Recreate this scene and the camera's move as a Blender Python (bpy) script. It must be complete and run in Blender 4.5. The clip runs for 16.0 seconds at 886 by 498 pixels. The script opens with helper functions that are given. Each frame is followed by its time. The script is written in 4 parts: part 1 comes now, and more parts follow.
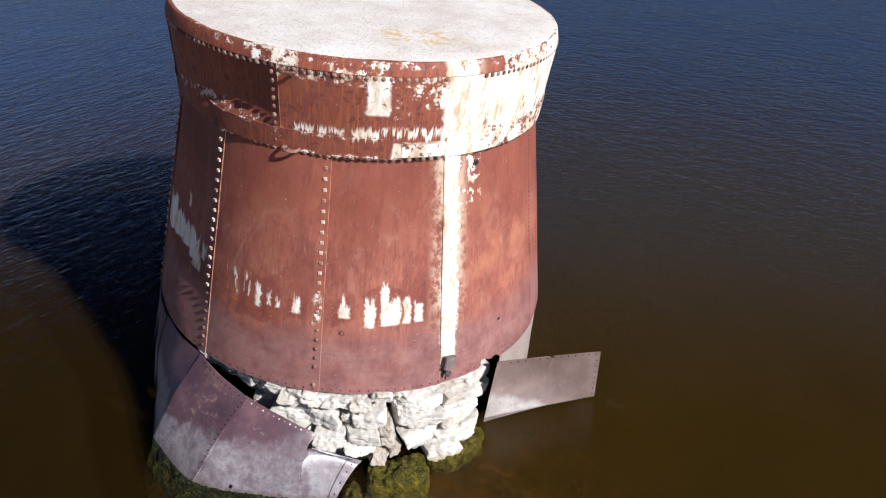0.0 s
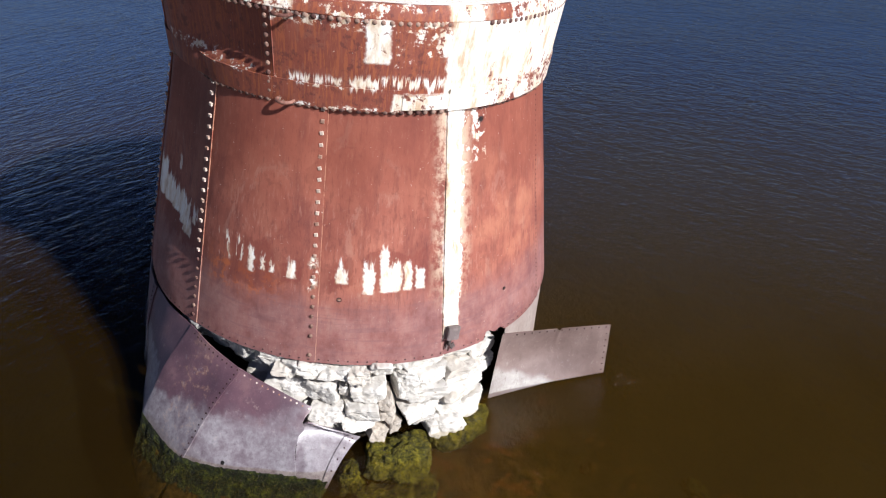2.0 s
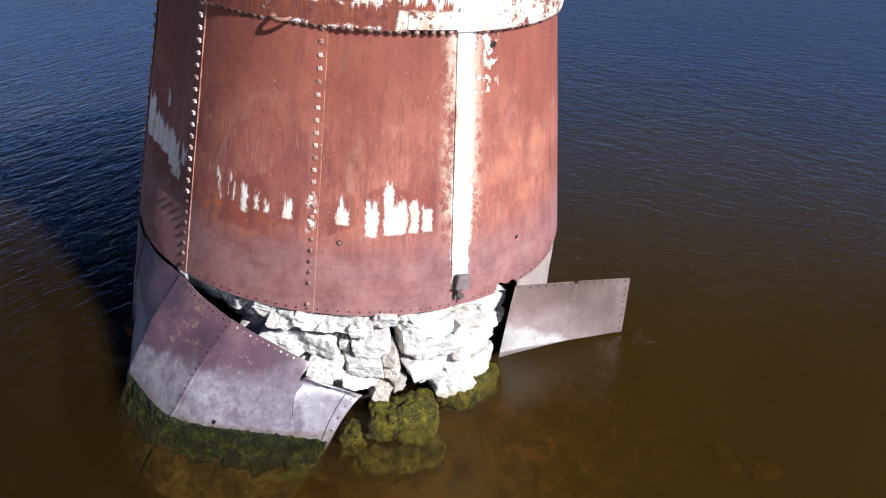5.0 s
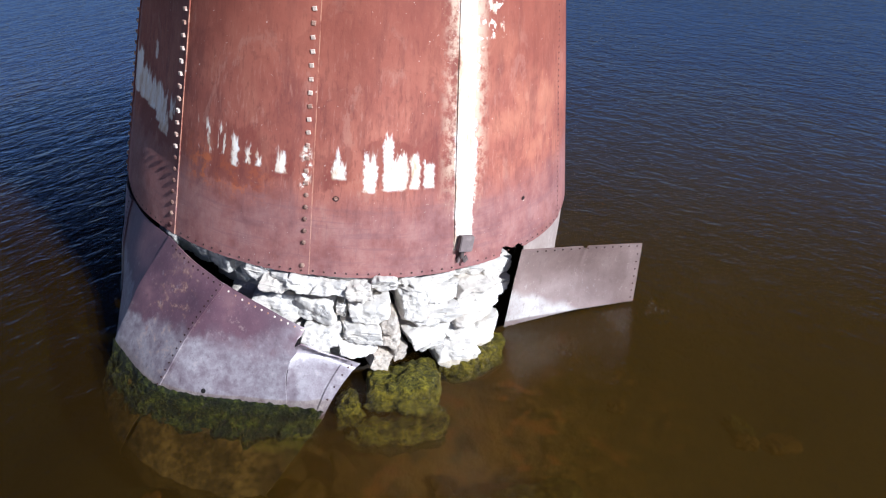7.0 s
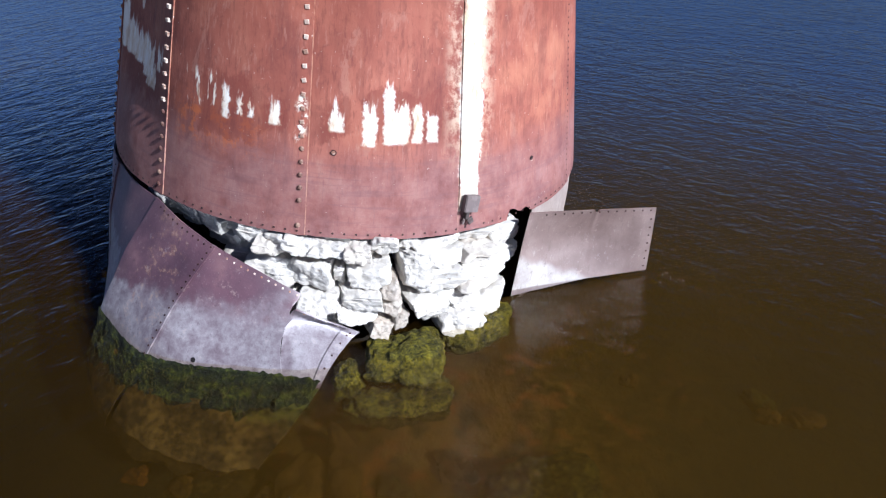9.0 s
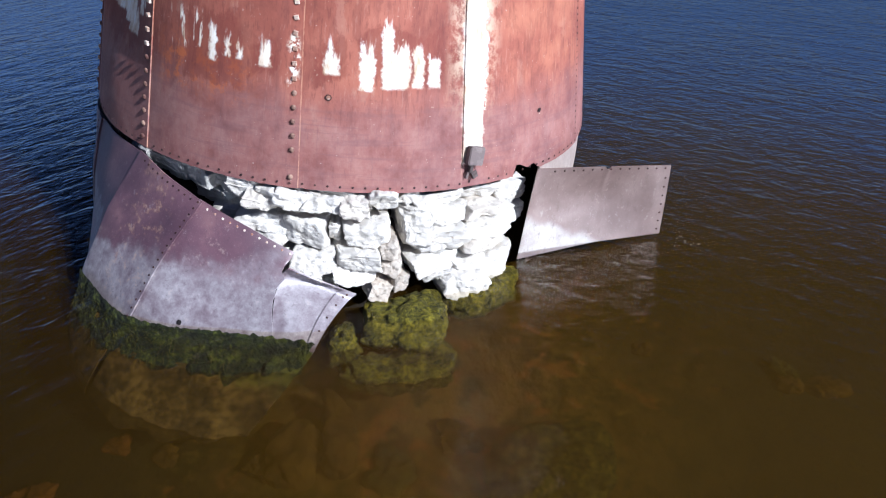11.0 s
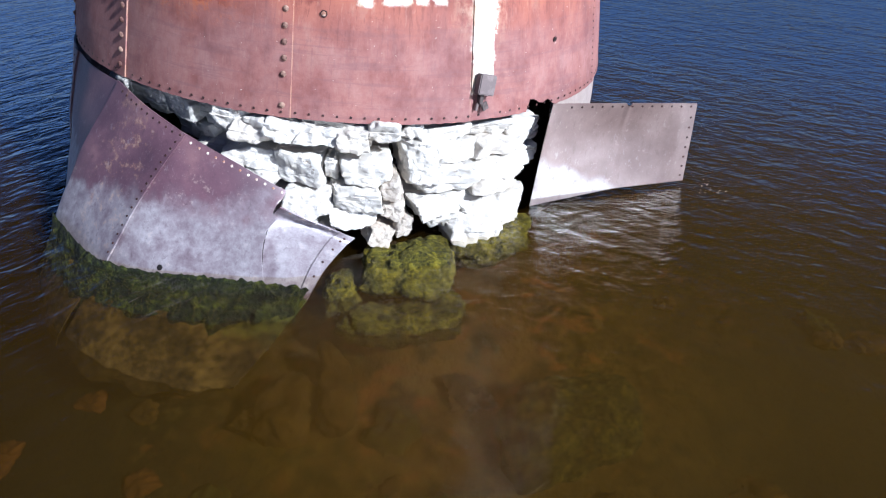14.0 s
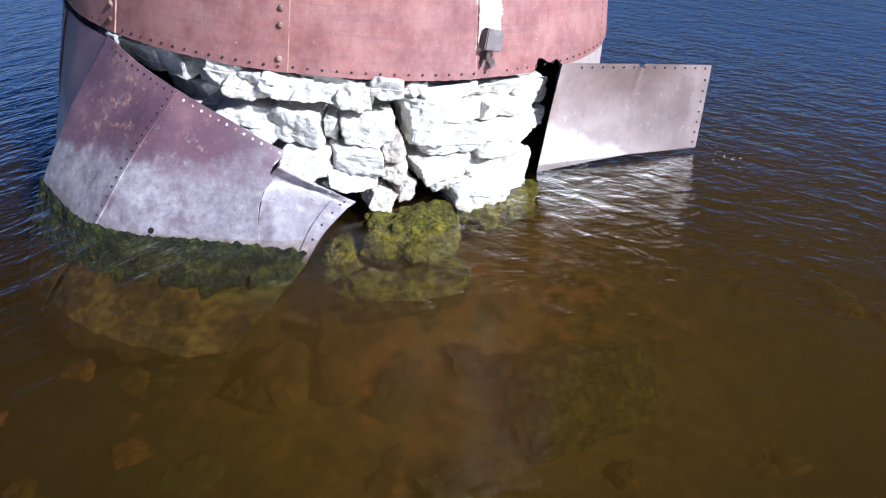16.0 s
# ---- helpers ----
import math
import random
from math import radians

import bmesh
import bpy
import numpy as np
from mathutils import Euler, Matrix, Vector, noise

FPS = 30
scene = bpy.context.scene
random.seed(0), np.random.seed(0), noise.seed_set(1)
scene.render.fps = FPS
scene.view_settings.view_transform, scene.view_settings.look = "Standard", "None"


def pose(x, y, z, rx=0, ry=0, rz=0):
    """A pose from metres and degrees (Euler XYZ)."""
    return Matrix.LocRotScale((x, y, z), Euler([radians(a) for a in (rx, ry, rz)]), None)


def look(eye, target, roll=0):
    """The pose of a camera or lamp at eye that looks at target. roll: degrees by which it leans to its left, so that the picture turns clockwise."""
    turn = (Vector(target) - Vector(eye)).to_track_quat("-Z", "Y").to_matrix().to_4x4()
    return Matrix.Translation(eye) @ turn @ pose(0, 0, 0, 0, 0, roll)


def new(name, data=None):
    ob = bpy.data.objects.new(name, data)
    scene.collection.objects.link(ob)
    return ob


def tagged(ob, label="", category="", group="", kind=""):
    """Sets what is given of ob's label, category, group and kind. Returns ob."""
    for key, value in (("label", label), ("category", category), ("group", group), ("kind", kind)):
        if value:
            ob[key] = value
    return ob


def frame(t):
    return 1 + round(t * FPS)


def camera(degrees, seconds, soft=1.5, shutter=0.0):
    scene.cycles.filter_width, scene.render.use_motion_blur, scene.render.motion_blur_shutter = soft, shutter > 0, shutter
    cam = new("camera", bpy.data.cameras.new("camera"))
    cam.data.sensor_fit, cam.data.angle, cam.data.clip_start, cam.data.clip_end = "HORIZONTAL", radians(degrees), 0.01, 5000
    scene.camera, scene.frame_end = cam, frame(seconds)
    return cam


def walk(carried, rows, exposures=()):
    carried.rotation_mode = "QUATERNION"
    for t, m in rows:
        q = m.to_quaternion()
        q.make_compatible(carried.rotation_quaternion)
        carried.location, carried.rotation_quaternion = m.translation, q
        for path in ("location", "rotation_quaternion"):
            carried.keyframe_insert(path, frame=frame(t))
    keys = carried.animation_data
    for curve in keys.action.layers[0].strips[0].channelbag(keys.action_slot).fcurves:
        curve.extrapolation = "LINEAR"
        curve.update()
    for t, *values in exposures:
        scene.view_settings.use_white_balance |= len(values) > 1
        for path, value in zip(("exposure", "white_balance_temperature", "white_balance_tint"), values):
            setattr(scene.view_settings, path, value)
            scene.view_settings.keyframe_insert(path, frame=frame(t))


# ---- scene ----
cam = camera(62.62, 16.0, soft=1.15)
ROWS = [
    (0.0, 1.0172, -6.6041, 5.1777, -0.087, -32.03, 0.008),
    (0.5, 1.0203, -6.581, 5.0723, -0.056, -31.997, 0.02),
    (1.0, 1.012, -6.5555, 4.9675, -0.089, -31.981, -0.023),
    (1.5, 1.01, -6.5369, 4.8544, -0.027, -31.843, 0.006),
    (2.0, 1.002, -6.5153, 4.7459, 0.004, -31.81, 0.006),
    (2.5, 0.9921, -6.502, 4.6391, -0.029, -31.735, 0.012),
    (3.0, 0.9793, -6.4754, 4.5385, -0.077, -31.799, -0.012),
    (3.5, 0.9713, -6.4548, 4.4339, -0.04, -31.792, 0.001),
    (4.0, 0.958, -6.4292, 4.3276, -0.025, -31.667, 0.027),
    (6.5, 0.9296, -6.3112, 3.8262, 0.087, -31.746, 0.025),
    (7.0, 0.9279, -6.282, 3.7168, 0.111, -31.684, 0.055),
    (7.5, 0.9215, -6.2565, 3.6197, 0.099, -31.694, 0.036),
    (8.0, 0.9138, -6.2228, 3.5268, 0.119, -31.757, 0.042),
    (8.5, 0.9055, -6.1951, 3.4281, 0.125, -31.709, 0.073),
    (9.0, 0.8968, -6.1748, 3.3165, 0.069, -31.564, 0.069),
    (11.5, 0.8698, -6.0221, 2.8282, 0.037, -31.679, 0.069),
    (12.0, 0.8597, -5.987, 2.7486, -0.036, -31.822, -0.026),
    (12.5, 0.8566, -5.961, 2.6579, 0.003, -31.873, 0.008),
    (13.0, 0.8463, -5.9328, 2.5698, 0.003, -31.902, -0.001),
    (13.5, 0.8422, -5.9051, 2.481, -0.003, -31.888, 0.008),
    (14.0, 0.8279, -5.8773, 2.3966, -0.024, -31.898, -0.0),
    (14.5, 0.8132, -5.8565, 2.3182, -0.116, -31.885, -0.056),
    (15.0, 0.8153, -5.8503, 2.2554, 0.054, -31.944, -0.033),
    (15.5, 0.8033, -5.8416, 2.1847, -0.002, -31.936, -0.024),
    (16.0, 0.7934, -5.8249, 2.1183, -0.099, -31.905, -0.083),
]
walk(cam, [(t, pose(x, y, z, 90 + pitch, roll, yaw)) for t, x, y, z, yaw, pitch, roll in ROWS],
     [(0.0, 0.36, 5950, 12), (4.0, 0.64, 5720, 12), (7.0, 0.66, 5400, 12), (12.0, 0.69, 5280, 11), (16.0, 1.03, 5150, 10)])

# ---- daylight ----
SUN = Vector((0.6455, -0.504, 0.5736)).normalized()
SUN_UP = math.asin(SUN.z)
world = bpy.data.worlds.new("sky")
scene.world = world
world.use_nodes = True
wn, wl = world.node_tree.nodes, world.node_tree.links
wn.clear()
sky = wn.new("ShaderNodeTexSky")
sky.sky_type, sky.sun_disc = "NISHITA", False
sky.sun_elevation, sky.sun_rotation = SUN_UP, math.atan2(SUN.x, SUN.y)
sky.air_density, sky.dust_density, sky.ozone_density = 1.0, 1.6, 3.5
sky.altitude = 600
wb = wn.new("ShaderNodeBackground")
wb.inputs["Strength"].default_value = 0.021
wo = wn.new("ShaderNodeOutputWorld")
deep = wn.new("ShaderNodeHueSaturation")
deep.inputs["Saturation"].default_value = 0.98
deep.inputs["Hue"].default_value = 0.505
wl.new(sky.outputs[0], deep.inputs["Color"])
tint = wn.new("ShaderNodeMix")
tint.data_type, tint.blend_type = "RGBA", "MULTIPLY"
tint.inputs[0].default_value = 1.0
tint.inputs[7].default_value = (0.86, 0.92, 1.16, 1.0)
wl.new(deep.outputs[0], tint.inputs[6])
wl.new(tint.outputs[2], wb.inputs["Color"])
wl.new(wb.outputs[0], wo.inputs["Surface"])
sun_data = bpy.data.lights.new("sun", "SUN")
sun_data.energy, sun_data.angle, sun_data.color = 5.0, radians(0.53), (1.0, 0.95, 0.87)
sun = new("sun", sun_data)
sun.matrix_world = look(SUN * 40, (0, 0, 0))


# ---- materials ----
class Mat:
    """A node material under construction."""

    def __init__(self, name):
        self.mat = bpy.data.materials.new(name)
        self.mat.use_nodes = True
        self.n, self.l = self.mat.node_tree.nodes, self.mat.node_tree.links
        self.n.clear()
        self.out = self.n.new("ShaderNodeOutputMaterial")
        self.co = self.n.new("ShaderNodeTexCoord").outputs["Object"]

    def link(self, a, b):
        if isinstance(a, (int, float)):
            b.default_value = a
        elif isinstance(a, tuple):
            b.default_value = (*a, 1.0) if len(a) == 3 and b.type == "RGBA" else a
        else:
            self.l.new(a, b)

    def math(self, op, a, b=0.0, c=None, clamp=False):
        q = self.n.new("ShaderNodeMath")
        q.operation, q.use_clamp = op, clamp
        self.link(a, q.inputs[0])
        self.link(b, q.inputs[1])
        if c is not None:
            self.link(c, q.inputs[2])
        return q.outputs[0]

    def scaled(self, s, co=None):
        q = self.n.new("ShaderNodeMapping")
        self.link(co or self.co, q.inputs["Vector"])
        q.inputs["Scale"].default_value = s
        return q.outputs[0]

    def noise(self, scale, detail=4.0, rough=0.55, co=None, distort=0.0):
        q = self.n.new("ShaderNodeTexNoise")
        self.link(co or self.co, q.inputs["Vector"])
        q.inputs["Scale"].default_value, q.inputs["Detail"].default_value = scale, detail
        q.inputs["Roughness"].default_value, q.inputs["Distortion"].default_value = rough, distort
        return q.outputs["Fac"]

    def step(self, x, lo, hi):
        q = self.n.new("ShaderNodeMapRange")
        q.interpolation_type = "SMOOTHSTEP"
        for k, v in zip(("Value", "From Min", "From Max"), (x, lo, hi)):
            self.link(v, q.inputs[k])
        return q.outputs[0]

    def mix(self, fac, a, b):
        q = self.n.new("ShaderNodeMix")
        q.data_type = "RGBA"
        self.link(fac, q.inputs[0])
        self.link(a, q.inputs[6])
        self.link(b, q.inputs[7])
        return q.outputs[2]

    def ramp(self, x, stops):
        q = self.n.new("ShaderNodeValToRGB")
        self.link(x, q.inputs[0])
        e = q.color_ramp.elements
        while len(e) < len(stops):
            e.new(0.5)
        for k, (at, c) in zip(e, stops):
            k.position, k.color = at, (*c, 1.0)
        return q.outputs[0]

    def bump(self, height, distance, strength=1.0, normal=None):
        q = self.n.new("ShaderNodeBump")
        q.inputs["Strength"].default_value, q.inputs["Distance"].default_value = strength, distance
        self.link(height, q.inputs["Height"])
        if normal is not None:
            self.link(normal, q.inputs["Normal"])
        return q.outputs[0]

    def surface(self, colour, rough=0.8, metal=0.0, normal=None, spec=0.5):
        q = self.n.new("ShaderNodeBsdfPrincipled")
        self.link(colour, q.inputs["Base Color"])
        self.link(rough, q.inputs["Roughness"])
        self.link(metal, q.inputs["Metallic"])
        q.inputs["Specular IOR Level"].default_value = spec
        if normal is not None:
            self.link(normal, q.inputs["Normal"])
        self.l.new(q.outputs[0], self.out.inputs["Surface"])
        return self.mat

    def polar(self):
        """Degrees round the pier's axis (0 faces -y) and height on it."""
        s = self.n.new("ShaderNodeSeparateXYZ")
        self.link(self.co, s.inputs[0])
        az = self.math("MULTIPLY", self.math("ARCTAN2", s.outputs[0], self.math("MULTIPLY", s.outputs[1], -1.0)), 180 / math.pi)
        return az, s.outputs[2]

    def box(self, az, h, a0, a1, h0, h1, sa=1.0, sh=0.04):
        """1 inside a field of the pier's skin, with soft borders."""
        m = self.math("MULTIPLY", self.step(az, a0 - sa, a0 + sa), self.step(az, a1 + sa, a1 - sa))
        m = self.math("MULTIPLY", m, self.step(h, h0 - sh, h0 + sh))
        return self.math("MULTIPLY", m, self.step(h, h1 + sh, h1 - sh))


def rust_material(name, guano):
    """Riveted iron skin: red-brown rust with streaks; guano: white runs and crusts in (az0, az1, h0, h1, amount) fields."""
    m = Mat(name)
    az, h = m.polar()
    streak = m.noise(9.0, 5, 0.6, m.scaled((1.0, 1.0, 0.08)))
    blotch = m.noise(1.7, 5, 0.6)
    grain = m.noise(55.0, 4, 0.65)
    fleck = m.noise(14.0, 6, 0.7)
    patch = m.noise(4.5, 8, 0.68, m.scaled((1.0, 1.0, 0.55)), 0.5)
    hair = m.noise(46.0, 4, 0.65, m.scaled((1.0, 1.0, 0.035)))
    col = m.ramp(blotch, [(0.28, (0.165, 0.050, 0.038)), (0.5, (0.280, 0.094, 0.066)), (0.70, (0.38, 0.142, 0.096))])
    col = m.mix(m.math("MULTIPLY", m.step(streak, 0.50, 0.70), 0.55), col, (0.120, 0.042, 0.040))
    col = m.mix(m.math("MULTIPLY", m.step(streak, 0.47, 0.3), 0.35), col, (0.40, 0.17, 0.11))
    col = m.mix(m.math("MULTIPLY", m.step(patch, 0.53, 0.60), 0.35), col, (0.145, 0.047, 0.040))
    col = m.mix(m.math("MULTIPLY", m.step(patch, 0.42, 0.36), 0.35), col, (0.38, 0.20, 0.15))
    col = m.mix(m.math("MULTIPLY", m.step(hair, 0.54, 0.66), 0.42), col, (0.115, 0.038, 0.034))
    col = m.mix(m.math("MULTIPLY", m.step(hair, 0.42, 0.33), 0.25), col, (0.44, 0.25, 0.19))
    col = m.mix(m.math("MULTIPLY", m.step(fleck, 0.56, 0.70), 0.45), col, (0.13, 0.046, 0.040))
    # deeper red towards the top, where no flood has bleached it
    deep_red = m.mix(patch, (0.125, 0.030, 0.018), (0.25, 0.072, 0.043))
    col = m.mix(m.math("MULTIPLY", m.step(m.math("ADD", h, m.math("MULTIPLY", patch, 0.8)), 2.2, 3.0), 0.55), col, deep_red)
    # orange bloom above the old water mark, purple-grey below it
    low = m.step(m.math("ADD", h, m.math("MULTIPLY", blotch, 0.35)), 1.75, 1.35)
    col = m.mix(m.math("MULTIPLY", low, 0.62), col, m.ramp(m.noise(6.0, 6, 0.7), [(0.35, (0.170, 0.080, 0.082)), (0.5, (0.245, 0.132, 0.128)), (0.65, (0.310, 0.185, 0.178))]))
    orange = m.math("MULTIPLY", m.box(az, h, -33, -14, 1.33, 1.62, 4, 0.1), m.step(fleck, 0.46, 0.62))
    col = m.mix(m.math("MULTIPLY", orange, 0.75), col, (0.46, 0.13, 0.045))
    pale = m.math("MULTIPLY", m.box(az, h, 36, 64, 1.5, 2.4, 5, 0.25), m.step(blotch, 0.45, 0.62))
    col = m.mix(m.math("MULTIPLY", pale, 0.32), col, (0.44, 0.19, 0.11))
    high = m.step(h, 2.84, 2.92)
    col = m.mix(m.math("MULTIPLY", high, m.math("MULTIPLY", m.step(hair, 0.50, 0.60), 0.45)), col, (0.40, 0.13, 0.05))
    col = m.mix(m.math("MULTIPLY", high, m.math("MULTIPLY", m.step(fleck, 0.47, 0.38), 0.5)), col, (0.075, 0.030, 0.032))
    # horizontal scour marks of old floods
    scour = m.noise(3.0, 7, 0.7, m.scaled((0.5, 0.5, 9.0)))
    col = m.mix(m.math("MULTIPLY", m.math("MULTIPLY", low, m.step(scour, 0.52, 0.62)), 0.35), col, (0.17, 0.088, 0.092))
    # pale highlight on the lapping plate edges that catch the sun, put into the colour
    for edge in (-36.72, -3.58, 27.25):
        line = m.math("MULTIPLY", m.step(m.math("ABSOLUTE", m.math("SUBTRACT", az, edge)), 0.12, 0.06), m.step(fleck, 0.60, 0.46))
        col = m.mix(m.math("MULTIPLY", line, m.math("SUBTRACT", 0.38, m.math("MULTIPLY", high, 0.38))), col, (0.55, 0.34, 0.22))
    # darker red halos under the splashes
    edge_w = m.math("MULTIPLY", m.math("SUBTRACT", patch, 0.5), 1.0)
    waz, wh = m.math("MULTIPLY_ADD", edge_w, 9.0, az), m.math("MULTIPLY_ADD", edge_w, 0.5, h)
    for a0, a1, h0, h1 in ((-27, -14, 1.40, 1.78), (6.5, 22.5, 1.5, 1.80), (-0.5, 4, 1.5, 1.70), (-13, -8, 1.5, 1.68), (-62, -40, 1.4, 1.7)):
        col = m.mix(m.math("MULTIPLY", m.box(waz, wh, a0, a1, h0, h1, 0.8, 0.02), 0.55), col, (0.165, 0.042, 0.032))
    # cream crust that creeps out from the white strap
    creep = m.math("ADD", m.math("MULTIPLY", m.step(az, 22.5, 27.0), m.step(az, 28.5, 27.5)), m.math("MULTIPLY", m.step(az, 37.0, 32.0), m.step(az, 30.5, 31.5)))
    creep = m.math("MULTIPLY", creep, m.step(m.math("ADD", m.math("MULTIPLY", fleck, 0.6), m.math("MULTIPLY", streak, 0.4)), 0.56, 0.42))
    col = m.mix(m.math("MULTIPLY", m.math("MULTIPLY", creep, m.step(h, 1.2, 1.7)), 0.75), col, (0.62, 0.48, 0.35))
    # white runs
    run = m.noise(30.0, 4, 0.6, m.scaled((1.0, 1.0, 0.05)))
    ragged = m.math("MULTIPLY", m.math("SUBTRACT", m.noise(11.0, 5, 0.7), 0.5), 0.55)
    wob = m.math("ADD", az, m.math("MULTIPLY", ragged, 6.0))
    woh = m.math("ADD", h, m.math("MULTIPLY", m.math("SUBTRACT", run, 0.5), 0.28))
    lipped = m.math("ADD", h, m.math("MULTIPLY", m.math("SUBTRACT", run, 0.5), 0.34))
    footed = m.math("ADD", h, m.math("MULTIPLY", ragged, 0.10))
    side = m.math("ADD", az, m.math("MULTIPLY", m.math("SUBTRACT", m.noise(24.0, 4, 0.6), 0.5), 2.2))
    total = None
    for a0, a1, h0, h1, amount, runs in guano:
        if runs == 2:
            f = m.math("MULTIPLY", m.step(side, a0 - 0.35, a0 + 0.35), m.step(side, a1 + 0.35, a1 - 0.35))
            f = m.math("MULTIPLY", f, m.math("MULTIPLY", m.step(footed, h0 - 0.012, h0 + 0.012), m.step(lipped, h1 + 0.03, h1 - 0.03)))
            f = m.math("MULTIPLY", f, m.step(run, 0.30, 0.36))
        elif runs:
            f = m.box(wob, woh, a0, a1, h0, h1, 0.6, 0.02)
            f = m.math("MULTIPLY", f, m.step(run, 0.62 - 0.3 * amount, 0.70 - 0.3 * amount))
        else:
            f = m.math("ADD", m.box(wob, m.math("ADD", h, m.math("MULTIPLY", ragged, 0.12)), a0, a1, h0, h1, 0.5, 0.012), 0.0)
            f = m.math("MULTIPLY", f, m.step(fleck, 0.66 - 0.4 * amount, 0.72 - 0.4 * amount))
        total = f if total is None else m.math("MAXIMUM", total, f)
    specks = m.math("MULTIPLY", m.step(m.noise(44.0, 3, 0.65), 0.69, 0.73), m.step(patch, 0.42, 0.55))
    total = m.math("MAXIMUM", total, m.math("MULTIPLY", specks, 0.6))
    crust = m.ramp(m.noise(12.0, 6, 0.7, m.scaled((1.0, 1.0, 0.3))), [(0.36, (0.50, 0.36, 0.24)), (0.48, (0.72, 0.63, 0.52)), (0.60, (0.82, 0.80, 0.76))])
    col = m.mix(total, col, crust)
    hgt = m.math("ADD", m.math("MULTIPLY", grain, 0.35), m.math("ADD", m.math("MULTIPLY", fleck, 0.5), m.math("MULTIPLY", total, 0.5)))
    rough = m.math("MULTIPLY_ADD", grain, 0.3, 0.42)
    return m.surface(col, rough, 0.0, m.bump(hgt, 0.004, 0.6), 0.16)


GUANO_BODY = [
    (27.3, 31.8, 0.99, 2.90, 1.0, False), (30.5, 32.8, 1.3, 2.9, 0.5, False), (30.5, 34.6, 2.4, 2.9, 0.26, False), (25.2, 27.5, 2.3, 2.75, 0.24, False),
    (6.9, 9.5, 1.46, 1.70, 1, 2), (11.0, 16.2, 1.475, 1.70, 1, 2), (11.0, 12.8, 1.6, 1.82, 1, 2), (16.9, 18.9, 1.48, 1.71, 1, 2), (20.0, 22.2, 1.48, 1.65, 1, 2),
    (0.3, 2.9, 1.54, 1.64, 1, 2), (0.9, 1.9, 1.6, 1.71, 1, 2), (-11.4, -9.4, 1.54, 1.68, 1, 2), (-21.5, -20.0, 1.53, 1.72, 1, 2),
    (-18.2, -17.2, 1.57, 1.65, 1, 2), (-15.6, -14.6, 1.57, 1.66, 1, 2), (-70.0, -62.5, 1.62, 1.95, 1, 2), (-62.8, -58.0, 1.60, 1.82, 1, 2), (-58.4, -52.6, 1.58, 1.78, 1, 2), (-53.0, -47.4, 1.52, 1.77, 1, 2), (-50.3, -44.9, 1.48, 1.60, 1, 2), (-45.2, -43.0, 1.62, 1.77, 1, 2), (-42.4, -41.6, 1.68, 1.74, 1, 2), (-56.4, -55.2, 1.95, 2.07, 1, 2), (-31.0, -22.0, 1.6, 1.82, 0.25, True),
    (-5.9, -4.2, 1.45, 1.75, 0.4, False), (35.5, 40.0, 2.45, 2.9, 0.36, False),
]
GUANO_BAND = [
    (25.0, 37.0, 2.86, 3.62, 1.0, False), (36.0, 50.0, 2.95, 3.56, 0.62, False), (49.0, 98.0, 2.95, 3.56, 0.52, False), (36.0, 98.0, 3.1, 3.7, 0.85, True),
    (5.0, 10.6, 3.24, 3.56, 0.75, False), (-14.0, 26.0, 3.085, 3.125, 0.5, True), (2.0, 25.0, 3.07, 3.14, 0.68, True),
    (12.0, 27.0, 2.88, 3.02, 0.62, False), (30.0, 98.0, 2.88, 3.02, 0.52, False), (22.0, 25.0, 3.3, 3.5, 0.55, False),
    (12.0, 18.0, 3.22, 3.40, 0.30, False), (-60.0, -34.0, 3.05, 3.12, 0.34, False), (-34.0, -17.0, 3.04, 3.09, 0.24, False), (-17.0, 3.0, 3.04, 3.085, 0.30, False), (-17.0, 27.0, 2.88, 2.915, 0.34, False), (-17.0, -4.0, 3.47, 3.56, 0.45, False), (16.0, 26.0, 3.3, 3.56, 0.30, False), (-16.0, 22.0, 3.46, 3.53, 0.36, False),
]
GUANO_RIM = [(-24, -12, 3.5, 3.7, 0.55, False), (-4, 10, 3.5, 3.62, 0.36, False), (24, 33, 3.5, 3.7, 0.7, False), (42, 100, 3.5, 3.7, 0.6, False), (-45, 45, 3.6, 3.7, 0.30, False)]
RUST = rust_material("rusted_iron_skin", GUANO_BODY)
RUST_BAND = rust_material("rusted_iron_collar", GUANO_BAND)
RUST_RIM = rust_material("rusted_iron_rim", GUANO_RIM)


